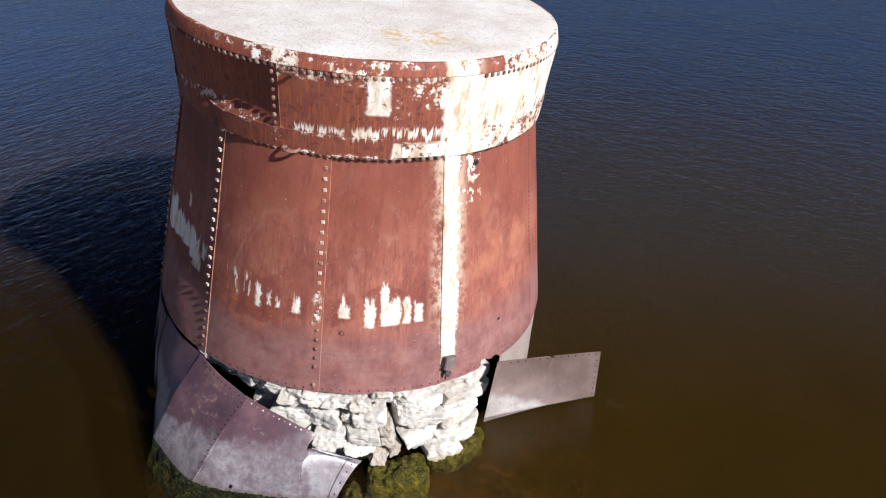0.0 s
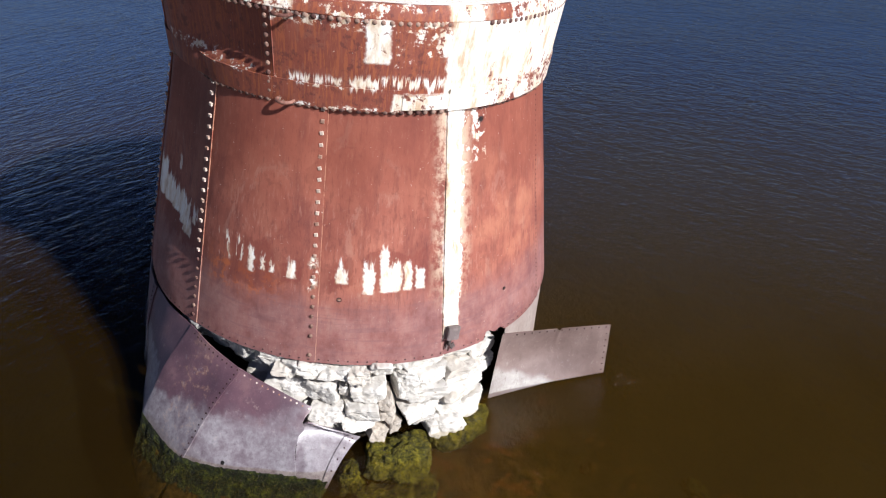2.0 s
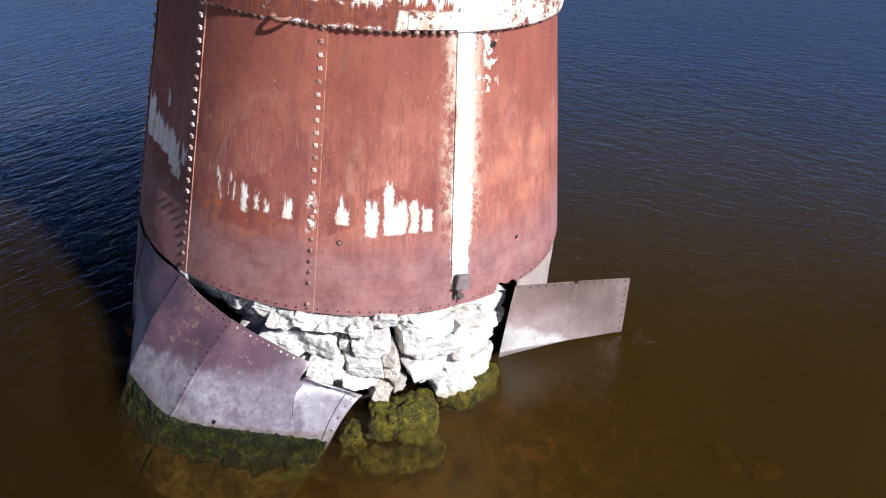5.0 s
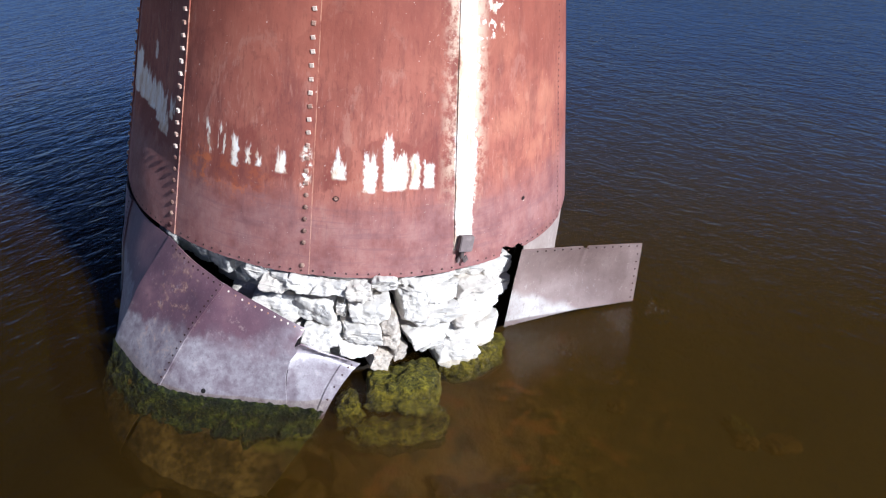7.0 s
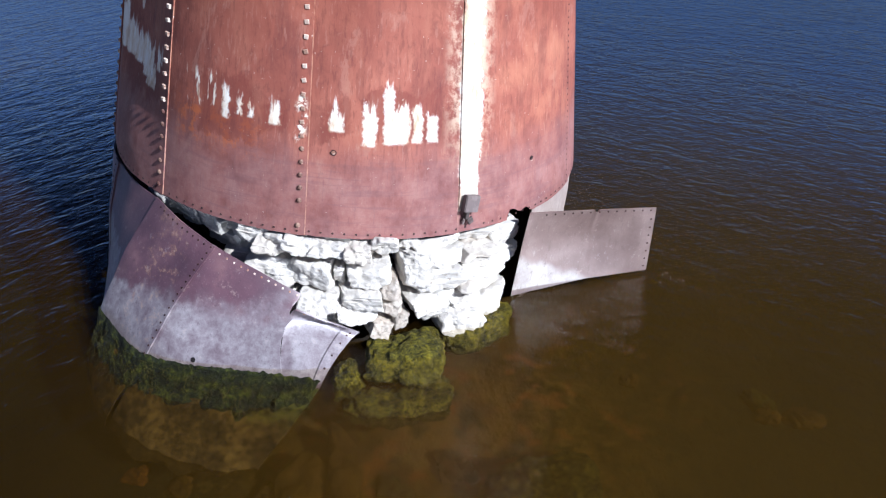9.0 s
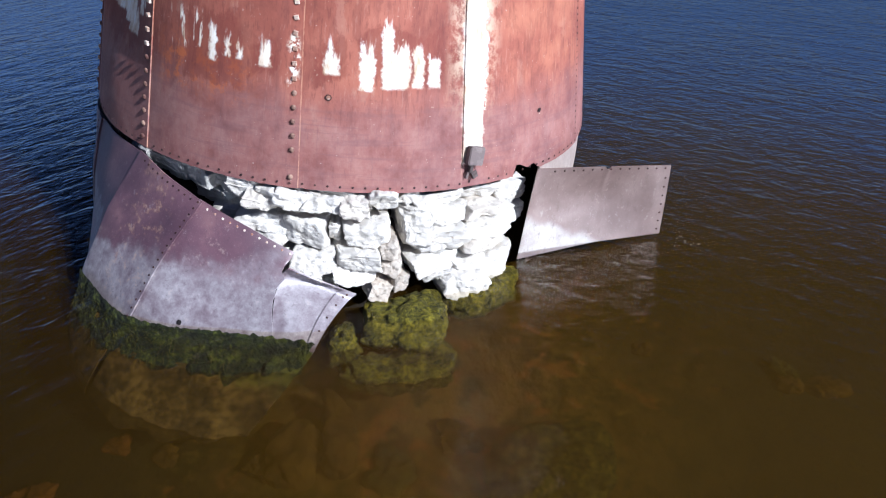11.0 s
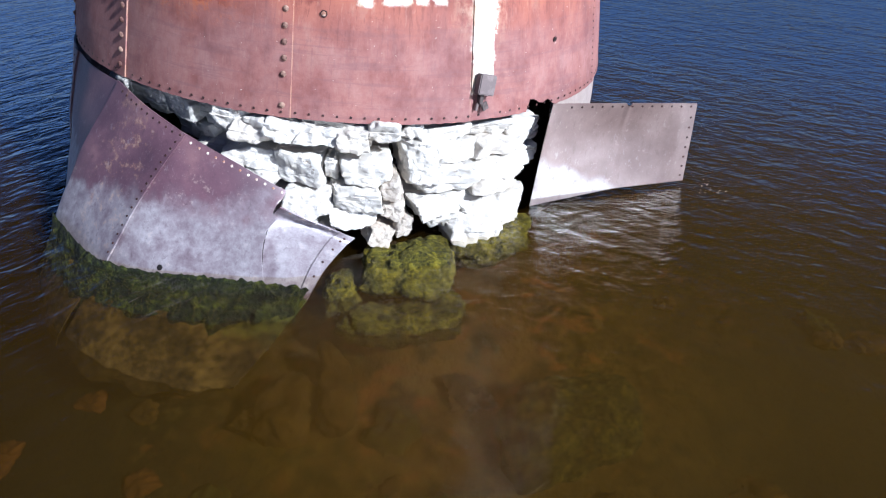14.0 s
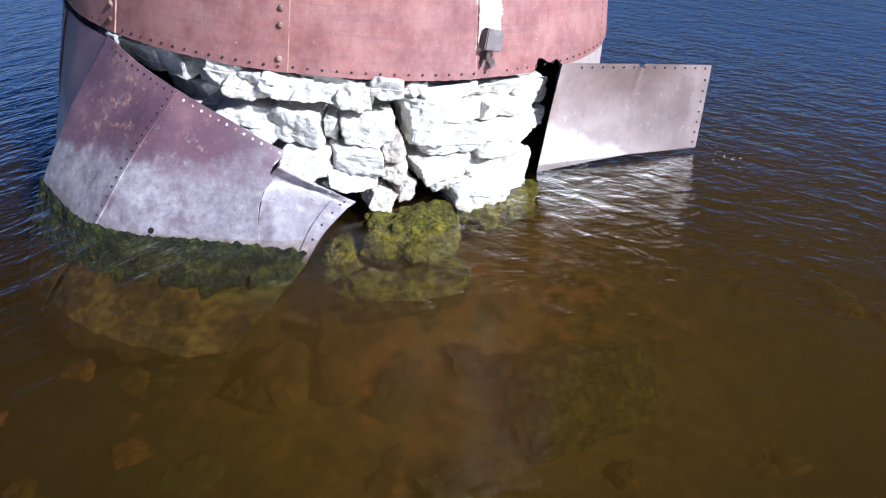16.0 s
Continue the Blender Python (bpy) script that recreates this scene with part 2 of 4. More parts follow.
def skirt_material(name, dark, mid, light, mark_h, lime_lo, lime_hi, slope=0.0, wet=-0.02, wander=1.0):
    m = Mat(name)
    az, h = m.polar()
    sx = m.n.new("ShaderNodeSeparateXYZ")
    m.link(m.co, sx.inputs[0])
    blotch, fleck, grain = m.noise(3.2, 5, 0.6), m.noise(16.0, 6, 0.7), m.noise(60.0, 4, 0.6)
    rust = m.ramp(blotch, [(0.3, dark), (0.55, mid), (0.75, light)])
    lime = m.ramp(m.math("ADD", m.math("MULTIPLY", fleck, 0.6), m.math("MULTIPLY", m.noise(5.0, 6, 0.7, m.scaled((1.0, 1.0, 0.45)), 0.6), 0.45)), [(0.38, lime_lo), (0.52, tuple(0.5 * (a + b) for a, b in zip(lime_lo, lime_hi))), (0.64, lime_hi)])
    level = m.math("MULTIPLY_ADD", sx.outputs[0], -0.102, h)
    mark = m.math("ADD", level, m.math("MULTIPLY", m.math("SUBTRACT", blotch, 0.5), 0.4 * wander))
    mark = m.math("ADD", mark, m.math("MULTIPLY", m.math("SUBTRACT", sx.outputs[0], 1.45), slope))
    mark = m.math("ADD", mark, m.math("MULTIPLY", m.math("SUBTRACT", m.noise(7.0, 5, 0.6, m.scaled((1, 1, 0.5))), 0.5), 0.3 * wander))
    mark = m.math("SUBTRACT", mark, m.math("MULTIPLY", m.step(az, -40.0, -46.0), 0.12))
    crisp = m.math("MAXIMUM", m.step(az, -33.0, -36.0), m.step(sx.outputs[0], 1.2, 1.3))
    soft = m.step(mark, mark_h + 0.10, mark_h - 0.10)
    col = m.mix(m.math("ADD", m.math("MULTIPLY", crisp, m.step(mark, mark_h + 0.045, mark_h - 0.045)), m.math("MULTIPLY", m.math("SUBTRACT", 1.0, crisp), soft)), rust, lime)
    bloom = m.math("MULTIPLY", m.step(m.math("ABSOLUTE", m.math("ADD", az, 32.0)), 7.0, 2.0), m.step(fleck, 0.54, 0.62))
    col = m.mix(m.math("MULTIPLY", bloom, 0.35), col, (0.36, 0.20, 0.11))
    scour = m.noise(30.0, 6, 0.75, m.scaled((1.0, 1.0, 0.35)), 0.4)
    col = m.mix(m.math("MULTIPLY", m.step(scour, 0.55, 0.66), 0.40), col, tuple(0.8 * v for v in dark))
    col = m.mix(m.math("MULTIPLY", m.step(scour, 0.41, 0.33), 0.30), col, lime_hi)
    col = m.mix(m.math("MULTIPLY", m.step(fleck, 0.60, 0.68), 0.30), col, (0.42, 0.34, 0.29))
    col = m.mix(m.math("MULTIPLY", m.step(m.noise(90.0, 3, 0.6), 0.62, 0.68), 0.14), col, (0.45, 0.40, 0.37))
    col = m.mix(m.math("MULTIPLY", m.step(m.noise(2.1, 5, 0.65), 0.50, 0.64), 0.45), col, dark)
    col = m.mix(m.math("MULTIPLY", m.step(m.math("MULTIPLY_ADD", fleck, -0.03, level), wet - 0.015, wet - 0.03), 0.75), col, (0.075, 0.035, 0.030))
    hgt = m.math("ADD", m.math("MULTIPLY", grain, 0.4), fleck)
    return m.surface(col, 0.40, 0.0, m.bump(hgt, 0.004, 0.35), 0.9)


SKIRT = skirt_material("weathered_iron_skirt", (0.070, 0.034, 0.048), (0.120, 0.060, 0.076), (0.20, 0.108, 0.112), 0.34, (0.14, 0.105, 0.122), (0.315, 0.29, 0.305))
PEELED = skirt_material("weathered_peeled_iron", (0.135, 0.086, 0.076), (0.20, 0.138, 0.122), (0.27, 0.20, 0.178), 0.35, (0.32, 0.28, 0.26), (0.44, 0.41, 0.38), 0.50, 0.085, 0.35)


LIMED = skirt_material("lime_crusted_iron", (0.26, 0.20, 0.18), (0.34, 0.28, 0.25), (0.42, 0.36, 0.33), 3.0, (0.34, 0.26, 0.23), (0.48, 0.41, 0.37))


def plain_rust(name, dark, light, scale=12.0):
    m = Mat(name)
    r = m.n.new("ShaderNodeObjectInfo").outputs["Random"]
    f = m.math("ADD", m.noise(scale, 4), m.math("MULTIPLY_ADD", r, 0.5, -0.25))
    return m.surface(m.ramp(f, [(0.3, dark), (0.7, light)]), 0.7, 0.0, m.bump(m.noise(80.0), 0.002, 0.6), 0.35)


IRON_DARK = plain_rust("dark_rivet_and_hole_iron", (0.030, 0.014, 0.014), (0.07, 0.03, 0.025), 60)
IRON_RIVET = plain_rust("rivet_iron", (0.09, 0.036, 0.030), (0.30, 0.19, 0.14), 40)
IRON_BOLT = plain_rust("bolt_iron", (0.075, 0.032, 0.027), (0.32, 0.21, 0.16), 40)
IRON_NUT = plain_rust("crusted_nut_iron", (0.30, 0.17, 0.12), (0.62, 0.50, 0.41), 40)
IRON_RUNG = plain_rust("rung_iron", (0.10, 0.038, 0.028), (0.30, 0.15, 0.11), 40)
IRON_BRACKET = plain_rust("bracket_iron", (0.06, 0.045, 0.042), (0.16, 0.12, 0.11), 30)
IRON_GREY = plain_rust("grey_box_iron", (0.14, 0.11, 0.105), (0.25, 0.205, 0.195), 20)
BLACK = plain_rust("hole_shade", (0.008, 0.006, 0.006), (0.015, 0.010, 0.010), 20)
IRON_PALE = plain_rust("pale_hole_iron", (0.30, 0.15, 0.10), (0.75, 0.66, 0.56), 40)


def stone_material(name, dark, middle, light):
    m = Mat(name)
    r = m.n.new("ShaderNodeObjectInfo").outputs["Random"]
    big, mid, fine = m.noise(3.0, 5, 0.6), m.noise(13.0, 6, 0.68), m.noise(55.0, 5, 0.6)
    strata = m.noise(6.0, 4, 0.6, m.scaled((1.0, 1.0, 7.0)))
    f = m.math("ADD", m.math("MULTIPLY", big, 0.6), m.math("MULTIPLY", mid, 0.4))
    col = m.ramp(f, [(0.30, dark), (0.44, middle), (0.62, light)])
    col = m.mix(m.math("MULTIPLY", m.step(mid, 0.62, 0.72), 0.55), col, (0.46, 0.35, 0.24))
    col = m.mix(m.math("MULTIPLY", m.math("GREATER_THAN", r, 0.8), 0.35), col, (0.55, 0.47, 0.38))
    pits = m.noise(26.0, 5, 0.75)
    col = m.mix(m.math("MULTIPLY", m.step(pits, 0.60, 0.68), 0.6), col, (0.24, 0.19, 0.14))
    crack = m.math("ABSOLUTE", m.math("SUBTRACT", m.noise(4.5, 5, 0.6, m.scaled((1.0, 1.0, 2.2)), 0.8), 0.5))
    split = m.math("MULTIPLY", m.step(crack, 0.014, 0.003), m.step(big, 0.50, 0.62))
    col = m.mix(m.math("MULTIPLY", split, 0.30), col, (0.20, 0.15, 0.11))
    hgt = m.math("SUBTRACT", m.math("ADD", m.math("SUBTRACT", m.math("MULTIPLY", mid, 1.0), m.math("MULTIPLY", m.step(pits, 0.56, 0.68), 0.5)), m.math("ADD", m.math("MULTIPLY", fine, 0.25), m.math("MULTIPLY", strata, 0.7))), m.math("MULTIPLY", split, 0.35))
    return m.surface(col, 0.85, 0.0, m.bump(hgt, 0.014, 0.7), 0.3)


STONE = stone_material("white_limestone", (0.33, 0.27, 0.21), (0.52, 0.48, 0.42), (0.615, 0.585, 0.54))
STONE_TAN = stone_material("tan_limestone", (0.22, 0.17, 0.125), (0.38, 0.32, 0.26), (0.50, 0.45, 0.39))


def shaded_rubble_material():
    m = Mat("shaded_rubble_core")
    # Near-black all over: the shade of the gaps behind the stones is in the colour.
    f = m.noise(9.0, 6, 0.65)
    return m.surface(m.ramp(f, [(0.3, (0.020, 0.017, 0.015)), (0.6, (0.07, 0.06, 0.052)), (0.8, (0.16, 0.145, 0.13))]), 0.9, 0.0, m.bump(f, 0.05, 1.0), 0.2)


SHADED_RUBBLE = shaded_rubble_material()
MORTAR = stone_material("grey_mortar", (0.16, 0.15, 0.135), (0.30, 0.285, 0.26), (0.42, 0.40, 0.37))


def cap_material():
    m = Mat("weathered_concrete")
    f, g = m.noise(2.4, 6, 0.65), m.noise(46.0, 4, 0.85)
    col = m.ramp(f, [(0.3, (0.60, 0.53, 0.47)), (0.55, (0.74, 0.69, 0.64)), (0.75, (0.82, 0.79, 0.76))])
    col = m.mix(m.math("MULTIPLY", m.step(g, 0.52, 0.66), 0.45), col, (0.80, 0.78, 0.75))
    col = m.mix(m.math("MULTIPLY", m.step(g, 0.46, 0.36), 0.75), col, (0.36, 0.27, 0.21))
    s = m.n.new("ShaderNodeSeparateXYZ")
    m.link(m.co, s.inputs[0])
    d = m.math("ADD", m.math("POWER", m.math("MULTIPLY", m.math("SUBTRACT", s.outputs[0], 0.5), 1.6), 2.0), m.math("POWER", m.math("MULTIPLY", m.math("ADD", s.outputs[1], 1.02), 2.6), 2.0))
    lichen = m.math("MULTIPLY", m.step(d, 0.45, 0.05), m.step(m.noise(11.0, 6, 0.75), 0.46, 0.60))
    col = m.mix(m.math("MULTIPLY", lichen, 0.8), col, (0.62, 0.36, 0.06))
    return m.surface(col, 0.9, 0.0, m.bump(g, 0.006, 0.8), 0.2)


CAP = cap_material()


def moss_material(name, dark, mid, light):
    m = Mat(name)
    f, g = m.noise(11.0, 6, 0.72), m.noise(48.0, 5, 0.75)
    col = m.ramp(m.math("ADD", m.math("MULTIPLY", f, 0.6), m.math("MULTIPLY", g, 0.4)), [(0.40, dark), (0.51, mid), (0.64, light)])
    return m.surface(col, 0.75, 0.0, m.bump(m.math("ADD", f, m.math("MULTIPLY", g, 0.8)), 0.05, 1.0), 0.35)


MOSS = moss_material("green_moss", (0.008, 0.008, 0.001), (0.115, 0.100, 0.004), (0.36, 0.30, 0.016))
WEED = moss_material("dark_algae", (0.002, 0.003, 0.0002), (0.014, 0.020, 0.0007), (0.10, 0.11, 0.004))
STRAND = moss_material("golden_algae", (0.03, 0.028, 0.003), (0.08, 0.072, 0.007), (0.20, 0.17, 0.02))


def slime_material():
    """Brown silt over iron, greener near the surface."""
    m = Mat("silted_iron")
    s = m.n.new("ShaderNodeSeparateXYZ")
    m.link(m.co, s.inputs[0])
    f, g = m.noise(3.2, 6, 0.65), m.noise(17.0, 6, 0.7)
    silt = m.ramp(m.math("ADD", m.math("MULTIPLY", f, 0.6), m.math("MULTIPLY", g, 0.4)), [(0.38, (0.012, 0.008, 0.0012)), (0.5, (0.062, 0.036, 0.006)), (0.62, (0.17, 0.10, 0.018))])
    green = m.ramp(g, [(0.4, (0.012, 0.014, 0.002)), (0.6, (0.09, 0.085, 0.008))])
    top = m.step(m.math("ADD", m.math("MULTIPLY_ADD", s.outputs[0], 0.102, s.outputs[2]), m.math("MULTIPLY", m.math("SUBTRACT", f, 0.5), 0.35)), -0.24, -0.13)
    return m.surface(m.mix(top, silt, green), 0.85, 0.0, m.bump(m.math("ADD", f, m.math("MULTIPLY", g, 0.5)), 0.03, 0.8), 0.2)


SLIME = slime_material()


def bedrock_material():
    m = Mat("silty_rock")
    r = m.n.new("ShaderNodeObjectInfo").outputs["Random"]
    f = m.noise(5.0, 6, 0.65)
    a = m.ramp(f, [(0.3, (0.028, 0.015, 0.002)), (0.7, (0.20, 0.100, 0.009))])
    b = m.ramp(f, [(0.3, (0.05, 0.020, 0.002)), (0.7, (0.32, 0.115, 0.012))])
    c = m.ramp(f, [(0.3, (0.025, 0.024, 0.003)), (0.7, (0.13, 0.11, 0.010))])
    col = m.mix(m.step(r, 0.55, 0.6), a, m.mix(m.step(r, 0.78, 0.82), c, b))
    return m.surface(col, 0.9, 0.0, m.bump(f, 0.03, 0.8), 0.2)


BEDROCK = bedrock_material()


def bed_material():
    """Golden rubble and gravel round the pier; farther out dark mud whose colour carries the dimming of deep water."""
    m = Mat("river_bed")
    f, g, k = m.noise(1.5, 5, 0.6, None, 0.5), m.noise(4.2, 4, 0.6, None, 0.4), m.noise(11.0, 4, 0.6)
    col = m.ramp(f, [(0.34, (0.030, 0.020, 0.004)), (0.5, (0.17, 0.092, 0.012)), (0.66, (0.34, 0.19, 0.025))])
    col = m.mix(m.math("MULTIPLY", m.step(g, 0.54, 0.66), 0.7), col, (0.40, 0.15, 0.022))
    col = m.mix(m.math("MULTIPLY", m.step(g, 0.46, 0.34), 0.7), col, (0.045, 0.042, 0.006))
    col = m.mix(m.math("MULTIPLY", m.step(k, 0.50, 0.65), 0.35), col, (0.38, 0.24, 0.04))
    s = m.n.new("ShaderNodeSeparateXYZ")
    m.link(m.co, s.inputs[0])
    r = m.math("SQRT", m.math("ADD", m.math("POWER", m.math("SUBTRACT", s.outputs[0], 0.9), 2.0), m.math("POWER", m.math("ADD", s.outputs[1], 2.4), 2.0)))
    far = m.step(m.math("ADD", r, m.math("MULTIPLY", m.math("SUBTRACT", f, 0.5), 3.0)), 0.7, 2.2)
    col = m.mix(far, col, m.mix(g, (0.022, 0.020, 0.006), (0.058, 0.044, 0.010)))
    return m.surface(col, 0.95, 0.0, m.bump(m.math("ADD", f, m.math("MULTIPLY", k, 0.4)), 0.08, 0.8), 0.1)


BED = bed_material()


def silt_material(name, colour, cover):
    """Suspended silt: a thin veil, partly see-through; far out its colour carries reflected sky."""
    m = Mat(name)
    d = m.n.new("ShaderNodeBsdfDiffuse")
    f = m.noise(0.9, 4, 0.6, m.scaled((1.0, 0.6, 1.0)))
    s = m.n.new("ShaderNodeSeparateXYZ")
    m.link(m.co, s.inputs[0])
    # The brown is darker towards the left and the front.
    paler_part = m.math("MULTIPLY", m.step(s.outputs[0], -2.4, 0.6), m.step(s.outputs[1], -5.0, -3.2))
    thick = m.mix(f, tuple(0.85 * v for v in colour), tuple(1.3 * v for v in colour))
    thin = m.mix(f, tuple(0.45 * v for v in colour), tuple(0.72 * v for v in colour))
    # Farther back, grey-blue in the colour stands in for the sky's reflection.
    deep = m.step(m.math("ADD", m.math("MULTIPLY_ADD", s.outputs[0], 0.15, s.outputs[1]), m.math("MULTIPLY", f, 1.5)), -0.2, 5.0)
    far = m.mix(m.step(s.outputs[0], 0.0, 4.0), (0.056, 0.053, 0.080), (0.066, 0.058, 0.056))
    m.link(m.mix(deep, m.mix(paler_part, thin, thick), far), d.inputs["Color"])
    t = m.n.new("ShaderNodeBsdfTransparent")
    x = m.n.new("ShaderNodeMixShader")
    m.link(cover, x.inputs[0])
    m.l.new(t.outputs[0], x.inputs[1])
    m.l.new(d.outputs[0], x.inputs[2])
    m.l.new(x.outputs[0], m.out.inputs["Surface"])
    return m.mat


def water_material():
    """Clear skin of the river: gloss that grows at grazing angles over a see-through body, small wind ripples."""
    m = Mat("river_water")
    s = m.n.new("ShaderNodeSeparateXYZ")
    m.link(m.co, s.inputs[0])

    def ripples(turn, stretch, weights):
        q = m.n.new("ShaderNodeMapping")
        m.link(m.co, q.inputs["Vector"])
        q.inputs["Rotation"].default_value = (0, 0, radians(turn))
        v = m.scaled((stretch, 1.3, 1.0), q.outputs[0])
        waves = [m.math("MULTIPLY", m.noise(scale, 2, 0.5, v, bend), w) for (scale, bend), w in zip(((3.6, 0.5), (8.5, 0.7), (20.0, 0.5)), weights)]
        return m.math("ADD", m.math("ADD", waves[0], waves[1]), waves[2])

    side = m.step(s.outputs[0], -1.6, 1.4)
    w = m.n.new("ShaderNodeMix")
    m.link(side, w.inputs[0])
    m.link(ripples(-50, 0.55, (0.50, 0.42, 0.10)), w.inputs[2])
    cross = m.math("MULTIPLY_ADD", ripples(-14, 0.75, (0.20, 0.50, 0.10)), 0.55, m.math("MULTIPLY", ripples(32, 0.60, (0.70, 0.40, 0.07)), 0.75))
    m.link(cross, w.inputs[3])
    gust = m.math("MULTIPLY_ADD", m.step(m.noise(0.45, 3, 0.5), 0.35, 0.65), 0.35, 0.62)
    calm = m.math("MULTIPLY_ADD", m.step(s.outputs[1], -4.6, -0.5), 0.30, 0.70)
    nor = m.bump(m.math("MULTIPLY", m.math("MULTIPLY", m.math("MULTIPLY", gust, calm), m.math("MULTIPLY_ADD", side, -0.05, 0.95)), w.outputs[0]), 0.058, 0.80)
    lw = m.n.new("ShaderNodeLayerWeight")
    m.link(m.bump(w.outputs[0], 0.058, 0.48), lw.inputs["Normal"])
    fac = m.math("MULTIPLY_ADD", m.math("POWER", lw.outputs["Facing"], 9.5), 19.0, 0.016, clamp=True)
    g = m.n.new("ShaderNodeBsdfGlossy")
    g.inputs["Roughness"].default_value = 0.008
    g.inputs["Color"].default_value = (0.95, 0.95, 0.95, 1)
    m.link(nor, g.inputs["Normal"])
    t = m.n.new("ShaderNodeBsdfTransparent")
    t.inputs["Color"].default_value = (0.95, 0.92, 0.86, 1)
    x = m.n.new("ShaderNodeMixShader")
    m.link(fac, x.inputs[0])
    m.l.new(t.outputs[0], x.inputs[1])
    m.l.new(g.outputs[0], x.inputs[2])
    m.l.new(x.outputs[0], m.out.inputs["Surface"])
    return m.mat


WATER = water_material()


# ---- mesh helpers ----
def mesh_of(name, verts, faces, material, smooth=True):
    me = bpy.data.meshes.new(name)
    me.from_pydata([tuple(map(float, v)) for v in verts], [], faces)
    me.materials.append(material)
    me.update()
    if smooth:
        me.shade_smooth()
        me.set_sharp_from_angle(angle=radians(40))
    return me


def part(name, me, parent, label=""):
    ob = new(name, me)
    ob.parent = parent
    return tagged(ob, label)


def skin(name, surf, nu, nv, thick, material, hole=None):
    """A plate with thickness: surf(u, v) -> point and outward way, u and v from 0 to 1."""
    outer, inner, verts, faces = {}, {}, [], []
    for i in range(nu + 1):
        for j in range(nv + 1):
            p, n = surf(i / nu, j / nv)
            outer[i, j] = len(verts)
            verts.append(p)
            inner[i, j] = len(verts)
            verts.append(p - n * thick)
    cells = {(i, j) for i in range(nu) for j in range(nv) if not (hole and hole((i + 0.5) / nu, (j + 0.5) / nv))}
    for i, j in sorted(cells):
        a, b, c, d = (i, j), (i + 1, j), (i + 1, j + 1), (i, j + 1)
        faces.append([outer[k] for k in (a, b, c, d)])
        faces.append([inner[k] for k in (d, c, b, a)])
        for (p, q), cell in (((a, b), (i, j - 1)), ((b, c), (i + 1, j)), ((c, d), (i, j + 1)), ((d, a), (i - 1, j))):
            if cell not in cells:
                faces.append([outer[q], outer[p], inner[p], inner[q]])
    return mesh_of(name, verts, faces, material)


def around(az, r, h):
    a = radians(az)
    return Vector((r * math.sin(a), -r * math.cos(a), h))


def outward(az):
    a = radians(az)
    return Vector((math.sin(a), -math.cos(a), 0))


def lathe(name, profile, material, n=160, bottom=False):
    """A closed ring turned from a profile of (radius, height)."""
    verts, faces, k = [], [], len(profile)
    for i in range(n):
        for r, h in profile:
            verts.append(around(360 * i / n, r, h))
    for i in range(n):
        for j in range(k):
            a, b = i * k + j, i * k + (j + 1) % k
            c, d = ((i + 1) % n) * k + (j + 1) % k, ((i + 1) % n) * k + j
            faces.append((a, d, c, b))
    return mesh_of(name, verts, faces, material)


def facing(az, r, h, tip=0.0):
    """A pose on the pier's skin: z outward, y up."""
    m = Matrix.Translation(around(az, r, h)) @ Matrix.Rotation(radians(az), 4, "Z") @ Matrix.Rotation(radians(90 + tip), 4, "X")
    return m


def dome(name, r, height, material, sides=10, square=False):
    verts, faces = [], []
    rings = ((1.0, 0.0), (0.97, 0.45), (0.72, 0.85), (0.30, 1.0)) if not square else ((1.0, 0.0), (1.0, 0.8), (0.86, 1.0))
    n = 4 if square else sides
    for rr, z in rings:
        for k in range(n):
            a = 2 * math.pi * (k + 0.5) / n
            s = r * rr * (1.25 if square else 1.0)
            verts.append((s * math.cos(a), s * math.sin(a), z * height))
    for q in range(len(rings) - 1):
        for k in range(n):
            faces.append((q * n + k, q * n + (k + 1) % n, (q + 1) * n + (k + 1) % n, (q + 1) * n + k))
    faces.append([(len(rings) - 1) * n + k for k in range(n)])
    return mesh_of(name, verts, faces, material, not square)


